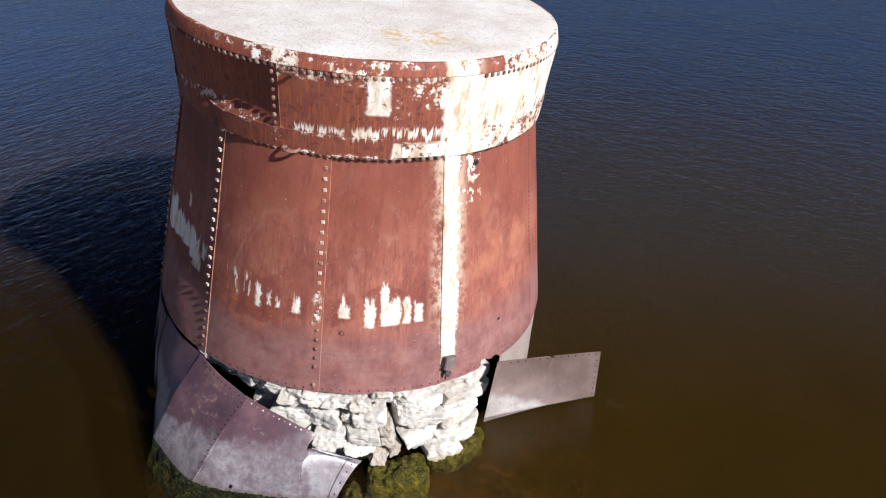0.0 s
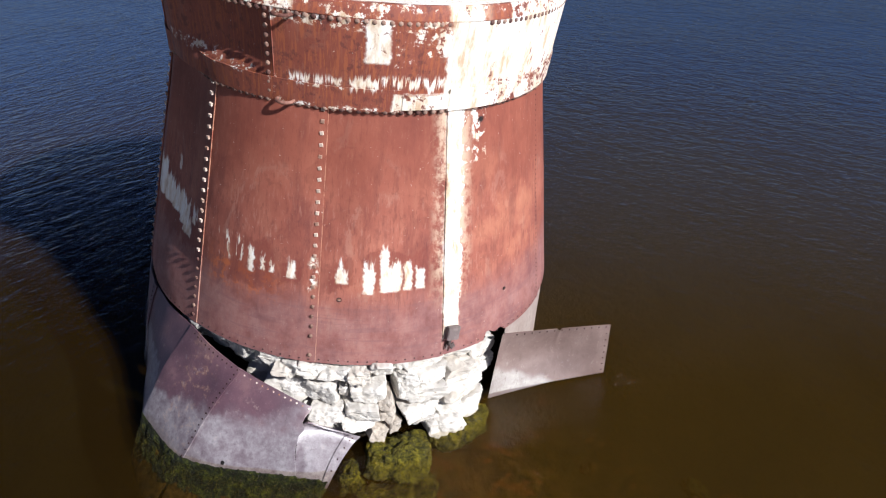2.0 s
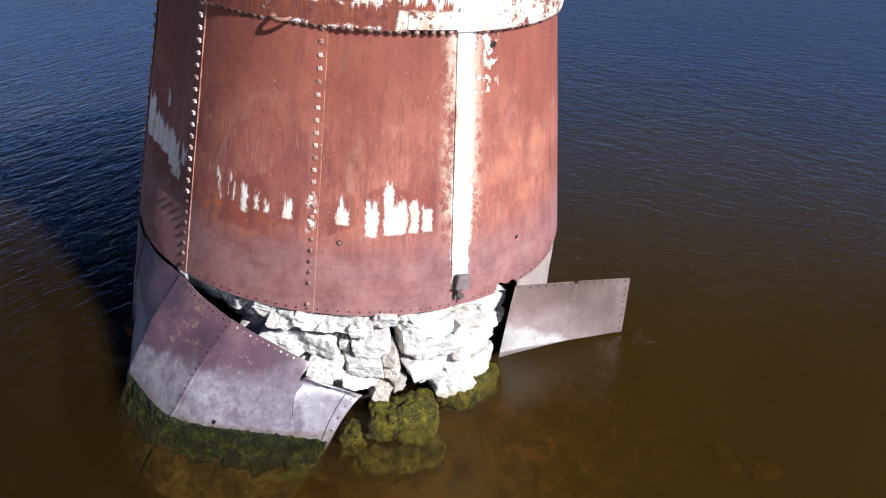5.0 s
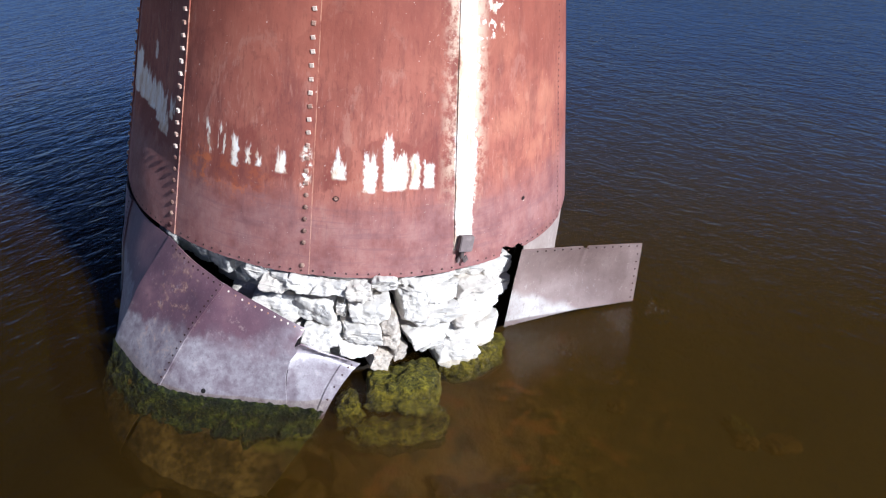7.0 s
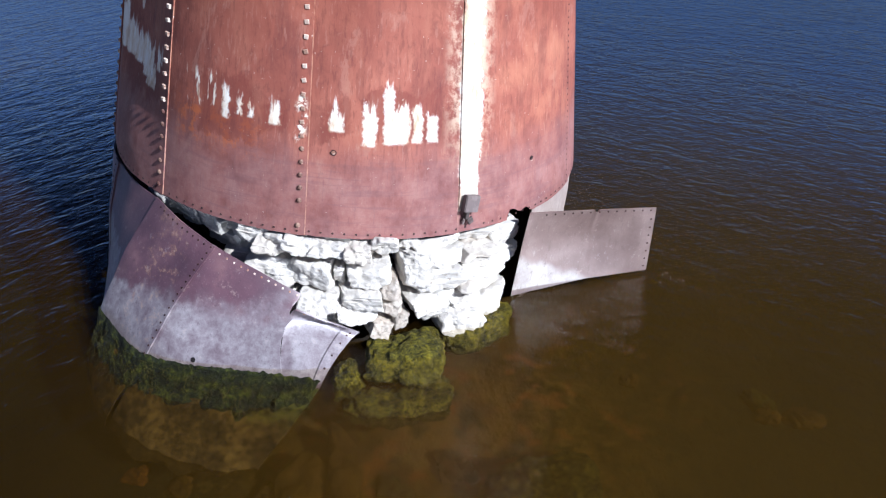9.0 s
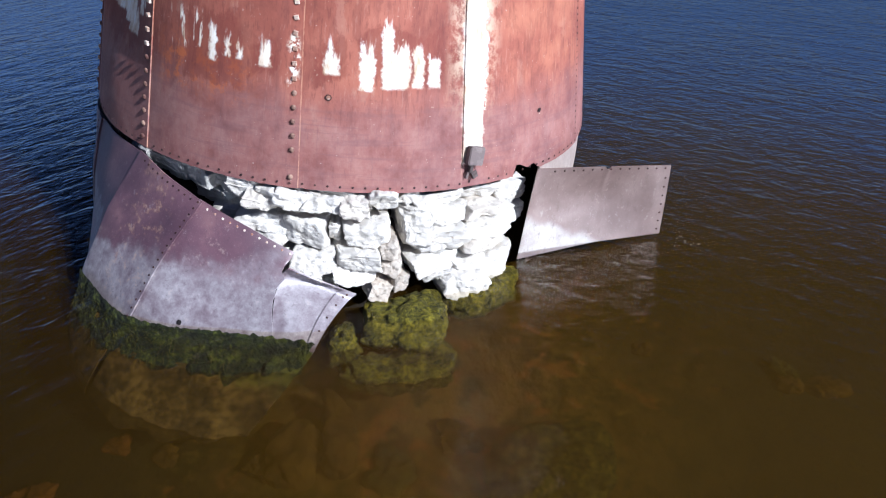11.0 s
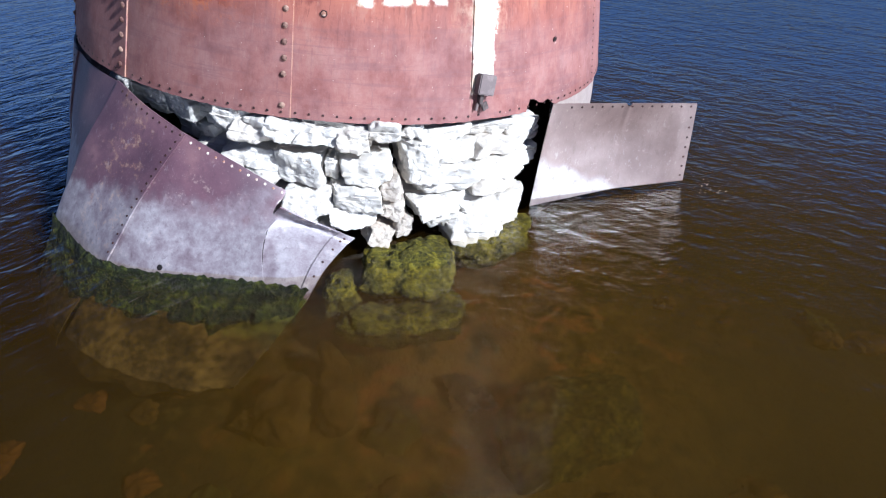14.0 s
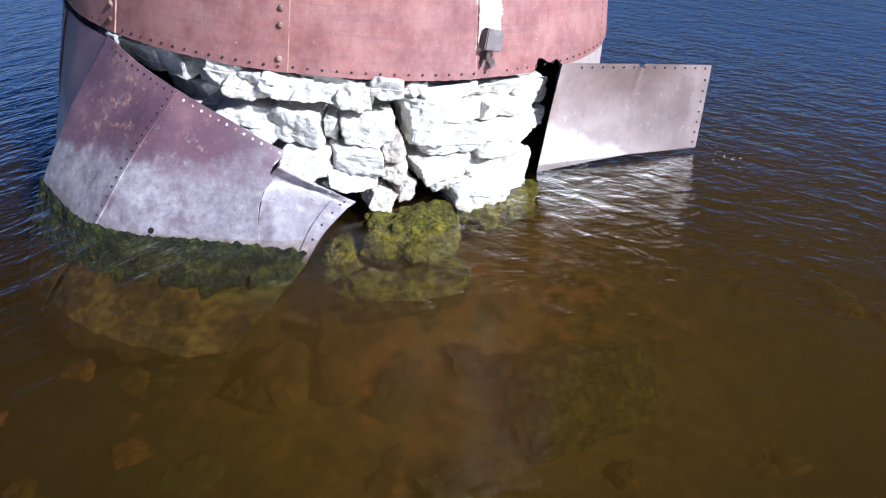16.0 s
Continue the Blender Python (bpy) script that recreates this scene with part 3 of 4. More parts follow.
def rock_mesh(name, size, seed, material, res=14, chips=9, rough=0.07, fine=0.02, tilt=0.16, ledge=0.0, edge=14, cut=(0.62, 0.86)):
    """A broken stone: a block of tilted faces with knocked-off corners, roughened by noise."""
    rg = random.Random(seed * 13 + 7)
    planes = []
    for axis in range(3):
        for side in (-1, 1):
            n = Vector([rg.uniform(-tilt, tilt) for _ in range(3)])
            n[axis] = side
            planes.append((n.normalized(), rg.uniform(0.88, 1.0)))
    for _ in range(chips):
        n = Vector([rg.choice((-1, 1)) * rg.uniform(0.25, 1.0) for _ in range(3)]).normalized()
        planes.append((n, (abs(n.x) + abs(n.y) + abs(n.z)) * rg.uniform(*cut)))
    off = Vector((seed * 7.13, seed * 3.71, seed * 5.37))
    span = sum(size) / 3
    verts, faces, seen = [], [], {}

    def point(p):
        key = tuple(round(c, 4) for c in p)
        if key not in seen:
            d = Vector(p).normalized()
            hits = [w / n.dot(d) for n, w in planes if n.dot(d) > 0.05]
            r = sum(h ** -edge for h in hits) ** (-1 / edge)
            v = d * r
            q = Vector((v.x * size[0], v.y * size[1], v.z * size[2])) * 0.5
            bump = rough * span * (noise.noise(q * (2.2 / span) + off) + 0.5 * noise.noise(q * (5.5 / span) + off) - 0.4 * abs(noise.noise(q * (4.0 / span) - off)))
            bump += fine * noise.noise(q * 26 + off) + 0.5 * fine * noise.noise(q * 60 + off)
            bump += ledge * noise.noise(Vector((0, q.x * 3, round(q.z * 26) * 0.7)) + off)
            seen[key] = len(verts)
            verts.append(q + d * bump)
        return seen[key]

    for axis in range(3):
        for side in (-1, 1):
            for i in range(res):
                for j in range(res):
                    quad = []
                    for di, dj in ((0, 0), (1, 0), (1, 1), (0, 1)):
                        c = [0.0, 0.0, 0.0]
                        c[axis], c[(axis + 1) % 3], c[(axis + 2) % 3] = side, math.tan((-1 + 2 * (i + di) / res) * 0.7854), math.tan((-1 + 2 * (j + dj) / res) * 0.7854)
                        quad.append(point(c))
                    faces.append(quad if side > 0 else quad[::-1])
    me = mesh_of(name, verts, faces, material)
    me.set_sharp_from_angle(angle=radians(38))
    return me


# ---- river ----
def sheet(name, z, half, material, label, category):
    me = mesh_of(name, [(-half, -half, 0), (half, -half, 0), (half, half, 0), (-half, half, 0)], [(0, 1, 2, 3)], material, False)
    ob = new(name, me)
    ob.location.z = z
    return tagged(ob, label, category, kind="structure")


LEVEL = 0.04
sheet("water", LEVEL, 2000, WATER, "clear brownish river surface with small wind ripples", "water")
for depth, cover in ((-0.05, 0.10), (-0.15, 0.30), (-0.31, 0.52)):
    sheet("water_silt", LEVEL + depth, 1500, silt_material("suspended_silt", (0.052, 0.0290, 0.0033), cover), "brown tea-coloured suspended silt under the surface, coloured like reflected sky far out", "water")


def bed_height(x, y):
    r = math.hypot(x, y)
    return -0.56 - 0.10 * max(0.0, min(r - 3.6, 12.0)) - 0.5 * max(0.0, min(1.0, (-1.3 - x) / 1.4)) + 0.04 * noise.noise(Vector((x * 0.9, y * 0.9, 3.0))) + 0.03 * noise.noise(Vector((x * 2.7, y * 2.7, 7.0)))


def river_bed():
    verts, faces, radii = [], [], [0.0] + [0.2 * k for k in range(1, 62)] + [13, 16, 22, 40, 100, 400, 2000]
    n = 140
    for r in radii:
        for k in range(n):
            x, y = r * math.cos(2 * math.pi * k / n), r * math.sin(2 * math.pi * k / n)
            verts.append((x, y, bed_height(x, y)))
    for q in range(len(radii) - 1):
        for k in range(n):
            faces.append((q * n + k, (q + 1) * n + k, (q + 1) * n + (k + 1) % n, q * n + (k + 1) % n))
    tagged(new("ground", mesh_of("ground", verts, faces, BED)), "muddy brown river bed sloping away from the pier", "river bed", kind="structure")


river_bed()

# ---- pier ----
LEAN_X, LEAN_Y = 0.1025, 0.0028
R_FOOT, R_NECK, R_TOP = 1.970, 1.603, 1.652
H_FOOT, H_NECK, H_TOP = 0.830, 2.900, 3.642
pier = tagged(new("bridge_pier"), "leaning round bridge pier clad in rusty riveted iron plates", "bridge pier")
axis_z = Vector((LEAN_X, LEAN_Y, 1)).normalized()
axis_y = axis_z.cross(Vector((1, 0, 0))).normalized()
axis_x = axis_y.cross(axis_z)
pier.matrix_world = Matrix((axis_x, axis_y, axis_z)).transposed().to_4x4()


def body_radius(h):
    return R_FOOT + (R_NECK - R_FOOT) * (h - 0.862) / (H_NECK - 0.862)


def band_radius(h):
    return 1.612 + 0.058 * (h - 2.92) / 0.62


def lerp_at(x, knots):
    for (x0, y0), (x1, y1) in zip(knots, knots[1:]):
        if x <= x1:
            return y0 + (y1 - y0) * max(0.0, (x - x0) / (x1 - x0))
    return knots[-1][1]


def ease(x):
    x = max(0.0, min(1.0, x))
    return x * x * (3 - 2 * x)


def chord(r, a0, a1, az):
    """How far a straight plate between two bearings lies inside the round."""
    mid, half = (a0 + a1) / 2, (a1 - a0) / 2
    return r * (1 - math.cos(radians(half)) / math.cos(radians(az - mid)))


def body_plate(a0, a1, k):
    """One tall plate of the drum; its far edge laps over the next plate."""
    def surf(u, v):
        az = a0 + (a1 - a0) * u
        torn = lerp_at(az, [(40.2, 0.0), (41.2, 0.085), (44.5, 0.03), (46.5, 0.05), (48.2, 0.0)])
        h = H_FOOT + torn + (H_NECK + 0.02 - H_FOOT - torn) * v
        dent = 0.007 * noise.noise(Vector((az * 0.07, h * 1.4, k)))
        if k in (3, 4):
            # one plate is beaten flat above the flood mark, its neighbour bulges
            far = max(a0, -65.0)
            if az > far:
                dent -= chord(body_radius(h), far, a1, az) * (1.5 if k == 3 else -0.35) * ease((h - 0.95) / 0.75)
        edge = 0.006 * noise.noise(Vector((az * 0.9, k, 2.0))) if v == 0 else 0.0
        return around(az, body_radius(h) + 0.011 * u + dent, h + edge), outward(az)
    me = skin("body_plate", surf, 44, 30, 0.010, RUST)
    return part("body_plate", me, pier)


EDGES = [-178.0, -142.0, -106.0, -71.5, -37.3, -4.15, 27.1, 67.5, 104.0, 143.0, 182.0]
plates = [body_plate(a, b + 0.55, k) for k, (a, b) in enumerate(zip(EDGES, EDGES[1:]))]

rivet_big = dome("rivet", 0.0175, 0.015, IRON_RIVET)
# Small rivet, also set for empty holes, whose inner shade is this dark colour.
rivet_or_hole = dome("rivet", 0.0078, 0.004, IRON_DARK, 8)
nut_pale = dome("rivet", 0.0150, 0.016, IRON_NUT, square=True)
bolt_square = dome("bolt", 0.0235, 0.026, IRON_BOLT, 6)


def stud(name, me, az, r, h, parent, spin=0.0):
    ob = part(name, me, parent)
    ob.matrix_basis = facing(az, r, h) @ Matrix.Rotation(radians(spin), 4, "Z")
    return ob


rnd = random.Random(5)
for edge, plate, inset in ((-37.3, plates[3], 0.7), (-4.15, plates[4], 0.75), (-71.5, plates[2], 0.7)):
    for k in range(24):
        h = 0.90 + 0.0855 * k
        if edge == -4.15 and k == 1:
            continue
        me = nut_pale if h > 1.42 else rivet_big
        stud("rivet", me, edge - inset + rnd.uniform(-0.06, 0.06), body_radius(h) + 0.010, h, plate, rnd.uniform(-14, 14))
for k in range(46):
    h = 0.90 + 0.044 * k
    stud("rivet", rivet_or_hole, 66.7, body_radius(h) + 0.010, h, plates[6])
# Row of empty rivet holes along the foot, put as dark domes.
for k in range(82):
    az = -78 + 2.28 * k
    if 30 < az < 33:
        continue
    plate = max((q for q in range(10) if EDGES[q] <= az), default=3)
    stud("rivet", rivet_or_hole, az, body_radius(0.862) + 0.004 + 0.011 * (az - EDGES[plate]) / (EDGES[plate + 1] - EDGES[plate]), 0.862, plates[plate])

# collar round the top
def collar_plate(a0, a1, k):
    def surf(u, v):
        az, h = a0 + (a1 - a0) * u, 2.90 + 0.645 * v
        flat = chord(1.66, -58.0, a1, az) * 1.1 * ease((v - 0.14) / 0.28) * (1 - 0.2 * v) if k == 2 and az > -58 else 0.0
        return around(az, band_radius(h) + 0.022 - flat + 0.010 * u + 0.005 * noise.noise(Vector((az * 0.08, h * 2, k + 20.0))), h), outward(az)
    return part("collar_plate", skin("collar_plate", surf, 30, 10, 0.010, RUST_BAND), pier)


CEDGES = [-173.0, -120.0, -68.0, -17.6, 25.2, 78.0, 130.0, 187.0]
collars = [collar_plate(a, b + 0.5, k) for k, (a, b) in enumerate(zip(CEDGES, CEDGES[1:]))]
for k in range(9):
    h = 2.95 + 0.066 * k
    stud("rivet", rivet_big, -18.6, band_radius(h) + 0.030, h, collars[2])


def neck_flat(az):
    """The collar's foot follows the flat plate under it."""
    return 1.1 * chord(1.64, -65.0, -36.8, az) if -65 < az < -36.8 else 0.0


def strap(a0, a1, h0, h1, out, material):
    def surf(u, v):
        az, h = a0 + (a1 - a0) * u, h0 + (h1 - h0) * v
        ragged = 0.004 * noise.noise(Vector((az * 0.6, v * 3, out * 90)))
        return around(az, band_radius(h) + out - neck_flat(az), h + ragged), outward(az)
    return skin("collar_strap", surf, max(8, int(a1 - a0)), 3, 0.012, material)


straps = [part("collar_strap", strap(a, b, 2.888, 3.055, o, RUST_BAND), pier) for a, b, o in
          ((-175, -70, 0.040), (-69.9, -17.8, 0.042), (-17.7, 14.4, 0.041), (26.8, 120, 0.043), (120.2, 184, 0.040))]
straps.append(part("collar_strap", strap(14.5, 26.6, 2.905, 3.02, 0.046, RUST_BAND), pier, "white-crusted iron strap"))
for k in range(78):
    az = -80 + 2.1 * k
    if 26.5 < az < 35.5 or -18 < az < -15.5:
        continue
    owner = straps[1] if az < -17.7 else straps[2] if az < 14.5 else straps[5] if az < 27 else straps[3]
    stud("bolt", bolt_square, az + rnd.uniform(-0.25, 0.25), band_radius(2.885) + 0.018 - neck_flat(az), 2.884, owner, rnd.uniform(-12, 12))

rim = part("rim", lathe("rim", [(R_TOP - 0.19, 3.540), (R_TOP + 0.044, 3.540), (R_TOP + 0.048, 3.547), (R_TOP + 0.026, 3.634), (R_TOP + 0.018, 3.643), (R_TOP - 0.19, 3.643)], RUST_RIM, 200), pier, "rusty riveted rim ring")
for k in range(90):
    az = -85 + 1.95 * k
    if 25 < az < 34 or -17 < az < -13:
        continue
    stud("bolt", bolt_square, az, R_TOP + 0.026, 3.526, rim, rnd.uniform(-10, 10))


def cap_mesh():
    verts, faces, n = [], [], 120
    rings = ((0.0, 0.03), (0.35, 0.03), (0.7, 0.026), (0.9, 0.018), (0.97, 0.012), (0.995, 0.004), (1.0, -0.03))
    for q, (rr, z) in enumerate(rings):
        for k in range(n):
            p = around(360 * k / n, rr * (R_TOP + 0.004), H_TOP + z)
            p.z += 0.008 * noise.noise(p * 2.2) if 0 < q < 6 else 0
            verts.append(p)
    for q in range(len(rings) - 1):
        for k in range(n):
            faces.append((q * n + k, (q + 1) * n + k, (q + 1) * n + (k + 1) % n, q * n + (k + 1) % n))
    return mesh_of("cap", verts, faces, CAP)


part("cap", cap_mesh(), pier, "pale weathered concrete cap with yellow lichen")


def bar(name, points, r, material, n=8):
    """A round rod through a few points."""
    cu = bpy.data.curves.new(name, "CURVE")
    cu.dimensions, cu.bevel_depth, cu.bevel_resolution = "3D", r, 2
    s = cu.splines.new("POLY")
    s.points.add(len(points) - 1)
    for q, p in zip(s.points, points):
        q.co = (*p, 1)
    tmp = bpy.data.objects.new(name, cu)
    scene.collection.objects.link(tmp)
    me = bpy.data.meshes.new_from_object(tmp.evaluated_get(bpy.context.evaluated_depsgraph_get()))
    bpy.data.objects.remove(tmp)
    bpy.data.curves.remove(cu)
    me.name = name
    me.materials.clear()
    me.materials.append(material)
    me.shade_smooth()
    return me


def rung(h, r, az, out, width):
    pts = []
    for k in range(13):
        a = math.pi * k / 12
        pts.append(around(az - width / 2 * math.cos(a), r + out * math.sin(a) ** 0.6, h))
    return bar("rung", pts, 0.013, IRON_RUNG)


part("rung", rung(2.905, band_radius(2.9) + 0.03, -14.2, 0.080, 4.2), pier, "bent rusty iron rung")
part("rung", rung(3.515, R_TOP + 0.03, -14.2, 0.080, 4.2), pier, "bent rusty iron rung")

# masonry inside the skin
def core_mesh():
    verts, faces, n, m = [], [], 120, 26
    for j in range(m + 1):
        h = -0.45 + 1.4 * j / m
        for k in range(n):
            az = 360 * k / n
            p = around(az, 1.0, h)
            r = 1.66 + 0.20 * max(0.0, 0.75 - h) * 0.4 + 0.05 * noise.noise(p * 4.0) + 0.03 * noise.noise(p * 11.0)
            verts.append(around(az, r, h))
    for j in range(m):
        for k in range(n):
            faces.append((j * n + k, j * n + (k + 1) % n, (j + 1) * n + (k + 1) % n, (j + 1) * n + k))
    return mesh_of("masonry_core", verts, faces, SHADED_RUBBLE)


core = part("masonry_core", core_mesh(), pier, "rubble and mortar filling, coloured near black like the shaded gaps")


def masonry(a0, a1, h0, h1, out, seed, material=None, deep=0.42, rough=0.045, tip=0.0, swell=1.03, strata=0.012):
    """A stone of the footing between two bearings and two heights, its face at the radius out."""
    az, h = (a0 + a1) / 2, (h0 + h1) / 2
    wide = 2 * out * math.sin(radians(a1 - a0) / 2)
    me = rock_mesh("stone", (wide * swell, deep, (h1 - h0) * swell), seed, material or STONE, 32, 14, rough, 0.009, 0.19, strata, 40, (0.70, 0.95))
    ob = part("stone", me, core)
    ob.matrix_basis = Matrix.Translation(around(az, out - deep / 2 + 0.008 * ((seed * 29) % 5 - 2), h)) @ Matrix.Rotation(radians(az + (seed * 37 % 13) - 6), 4, "Z") @ Matrix.Rotation(radians(tip + (seed * 17 % 5) - 2), 4, "Y")
    return ob


# the thin ledge course right under the skin, tipping down to the crack
LEDGE = [
    (-17.9, -12.0, 0.670, 0.832, 1.95), (-13.6, -8.1, 0.655, 0.756, 2.03),
    (-12.7, -5.6, 0.690, 0.803, 2.00), (-7.1, -0.7, 0.695, 0.806, 2.03), (-1.6, 6.0, 0.695, 0.794, 2.05), (5.0, 9.7, 0.663, 0.802, 2.04),
    (8.9, 13.9, 0.712, 0.831, 2.00),
]
# the broken blocks left of the crack
BLOCKS = [
    (-30, -20, 0.50, 0.66, 1.86), (-22, -13, 0.38, 0.58, 1.90), (-16.2, -5.3, 0.407, 0.603, 1.98), (-5.6, 2.5, 0.418, 0.625, 2.02),
    (2.7, 4.8, 0.446, 0.621, 2.01), (4.4, 13.8, 0.440, 0.618, 2.05), (-4.8, 3.6, 0.225, 0.414, 2.06),
    (3.4, 11.6, 0.290, 0.432, 2.09), (3.7, 11.3, 0.200, 0.300, 2.10), (-7.1, -1.0, 0.126, 0.352, 2.02), (-16, -6.0, 0.10, 0.37, 1.95),
    (-6.0, 4.0, 0.0, 0.22, 2.02),
]
# loose tan rubble that fell into the crack
LOOSE = [(12.0, 15.9, 0.360, 0.500, 2.04), (12.4, 16.6, 0.215, 0.350, 2.04), (14.6, 17.7, 0.105, 0.255, 2.08), (9.4, 14.2, 0.060, 0.195, 2.12)]
# the standing white mass beyond the crack
TOWER = [
    (15.6, 19.4, 0.710, 0.803, 1.95), (19.4, 29.4, 0.695, 0.798, 1.96), (28.8, 39.4, 0.680, 0.785, 1.95), (37.4, 47.6, 0.574, 0.760, 1.96),
    (16.0, 21.4, 0.485, 0.715, 2.02), (20.8, 30.4, 0.585, 0.700, 2.02), (29.0, 38.4, 0.575, 0.680, 2.04), (35.4, 46.8, 0.440, 0.575, 2.01),
    (18.4, 29.2, 0.382, 0.575, 2.07), (28.6, 38.4, 0.472, 0.580, 2.07), (28.2, 37.8, 0.335, 0.475, 2.10), (17.6, 27.2, 0.255, 0.380, 2.07),
    (26.4, 34.0, 0.240, 0.348, 2.12), (20.6, 26.8, 0.165, 0.258, 2.11), (24.4, 31.6, 0.062, 0.245, 2.16), (30.6, 39.4, 0.104, 0.325, 2.15),
]
for k in range(8):
    masonry(-46 + 7.4 * k, -36 + 7.4 * k, 0.63 + 0.016 * k, 0.82, 1.935, k + 101, MORTAR, rough=0.08)
for k, (a0, a1, h0, h1, out) in enumerate(LEDGE):
    masonry(a0, a1, h0, h1, out, k + 1, rough=0.09, tip=2.5, swell=1.12, strata=0.016)
for k, (a0, a1, h0, h1, out) in enumerate(BLOCKS):
    masonry(a0, a1, h0, h1, out, k + 15, rough=0.065)
for k, (a0, a1, h0, h1, out) in enumerate(LOOSE):
    masonry(a0, a1, h0, h1, out, k + 31, STONE_TAN, 0.24, 0.06, (k * 53 % 40) - 20, 0.96)
for k, (a0, a1, h0, h1, out) in enumerate(TOWER):
    masonry(a0, a1, h0, h1, out + 0.018 * math.sin(k * 2.4), k + 37, rough=0.08, tip=-2.0, swell=1.07, strata=0.024)
# flared skirt
def spline(a, b, c, d, t):
    return b + 0.5 * t * (c - a + t * (2 * a - 5 * b + 4 * c - d + t * (3 * (b - c) + d - a)))


def along(pts, t):
    k = min(int(t * (len(pts) - 1)), len(pts) - 2)
    f = t * (len(pts) - 1) - k
    a = pts[k - 1] if k else pts[0] * 2 - pts[1]
    d = pts[k + 2] if k + 2 < len(pts) else pts[-1] * 2 - pts[-2]
    return spline(a, pts[k], pts[k + 1], d, f)


def draped(name, net, nu, nv, label, seed, ragged=0.0, side=0.0):
    """A bent plate through a small net of places: rows from the lower to the upper edge."""
    rows = [[Vector(p) for p in row] for row in net]
    back = pier.matrix_world.inverted()

    def at(u, v):
        return along([along(r, u) for r in rows], v)

    def surf(u, v):
        p = at(u, v)
        du, dv = at(min(1, u + 0.01), v) - at(max(0, u - 0.01), v), at(u, min(1, v + 0.01)) - at(u, max(0, v - 0.01))
        n = du.cross(dv).normalized()
        p += n * 0.012 * noise.noise(p * 3.5 + Vector((seed, 0, 0)))
        if v == 0:
            p.z += ragged * noise.noise(p * 9 + Vector((seed, 2, 0)))
        if u == 1 and side and v > 0.5:
            p.x += side * noise.noise(p * 14 + Vector((seed, 4, 0)))
        return back @ p, back.to_3x3() @ n
    ob = part(name, skin(name, surf, nu, nv, 0.010, SKIRT), pier, label)
    return ob, lambda u, v, lift=0.0: (surf(u, v)[0] + surf(u, v)[1] * lift, surf(u, v)[1])


def studs(ob, place, spots, me):
    for u, v in spots:
        p, n = place(u, v, 0.001 if u < 0.9 or ob is not p2 else 0.013)
        q = part("rivet", me, ob)
        q.matrix_basis = Matrix.Translation(p) @ n.to_track_quat("Z", "Y").to_matrix().to_4x4()


def left_skirt(a0, a1):
    def surf(u, v):
        h = -0.40 + 1.225 * v
        az = a0 + (a1 - a0) * u - 1.5 * min(1.0, 0.82 - h)
        return around(az, 1.985 + 0.21 * (0.82 - h) + 0.010 * u + 0.012 * noise.noise(Vector((az * 0.05, h * 2.5, 5.0))), h), outward(az)
    return part("skirt_plate", skin("skirt_plate", surf, 22, 16, 0.010, SKIRT), pier, "flared grey-brown skirt plate")


def right_skirt():
    def surf(u, v):
        h, az = 0.02 + 0.85 * v, 49.0 + 86.0 * u
        return around(az, 1.968 + 0.05 * (0.82 - h) + 0.012 * noise.noise(Vector((az * 0.06, h * 3, 9.0))), h), outward(az)
    return part("skirt_plate", skin("skirt_plate", surf, 40, 14, 0.010, LIMED), pier, "pale lime-crusted plate under the drum")


right_skirt()
# Stands for see-through holes: the bright stone behind is put into the colour.
pale_hole = dome("rivet", 0.008, 0.004, IRON_PALE, 8)
left_skirt(-118, -84.2)
pl, pl_at = draped("skirt_plate", [
    [(-2.175, -0.16, -0.10), (-2.10, -0.62, -0.11), (-1.93, -1.05, -0.12), (-1.83, -1.40, -0.05), (-1.690, -1.775, 0.04)],
    [(-2.020, -0.15, 0.46), (-1.95, -0.58, 0.47), (-1.80, -0.98, 0.49), (-1.62, -1.32, 0.53), (-1.415, -1.650, 0.545)],
    [(-1.910, -0.14, 0.97), (-1.83, -0.55, 0.96), (-1.68, -0.92, 0.95), (-1.42, -1.29, 0.935), (-1.140, -1.580, 0.915)]],
    40, 30, "flared skirt plate beside the bent one, rust-grey", 6, 0.008)
p0, p0_at = draped("skirt_plate", [
    [(-1.695, -1.765, 0.04), (-1.665, -1.805, 0.05), (-1.43, -2.06, 0.02), (-1.205, -2.262, 0.000)],
    [(-1.425, -1.635, 0.545), (-1.395, -1.675, 0.55), (-1.165, -1.88, 0.46), (-0.935, -2.065, 0.40)],
    [(-1.150, -1.565, 0.92), (-1.120, -1.605, 0.925), (-0.92, -1.775, 0.835), (-0.672, -1.932, 0.728)]],
    48, 36, "bent skirt plate, rust above and lime-grey below", 1, 0.012)
p2 = None
part("lap_strap", skin("lap_strap", lambda u, v: pl_at(0.36 + 0.16 * v + 0.055 * u, 0.04 + 0.96 * v, 0.012), 3, 24, 0.010, SKIRT), pier, "riveted lap strip of the skirt")
studs(pl, lambda u, v, lift=0.0: pl_at(u, v, 0.013), [(0.3875 + 0.16 * (0.06 + 0.062 * k), 0.08 + 0.062 * k) for k in range(15)], rivet_or_hole)
studs(p0, p0_at, [(0.975, 0.05 + 0.058 * k) for k in range(17)], rivet_or_hole)
studs(p0, p0_at, [(0.42 + 0.055 * k, 0.965) for k in range(10)], rivet_or_hole)
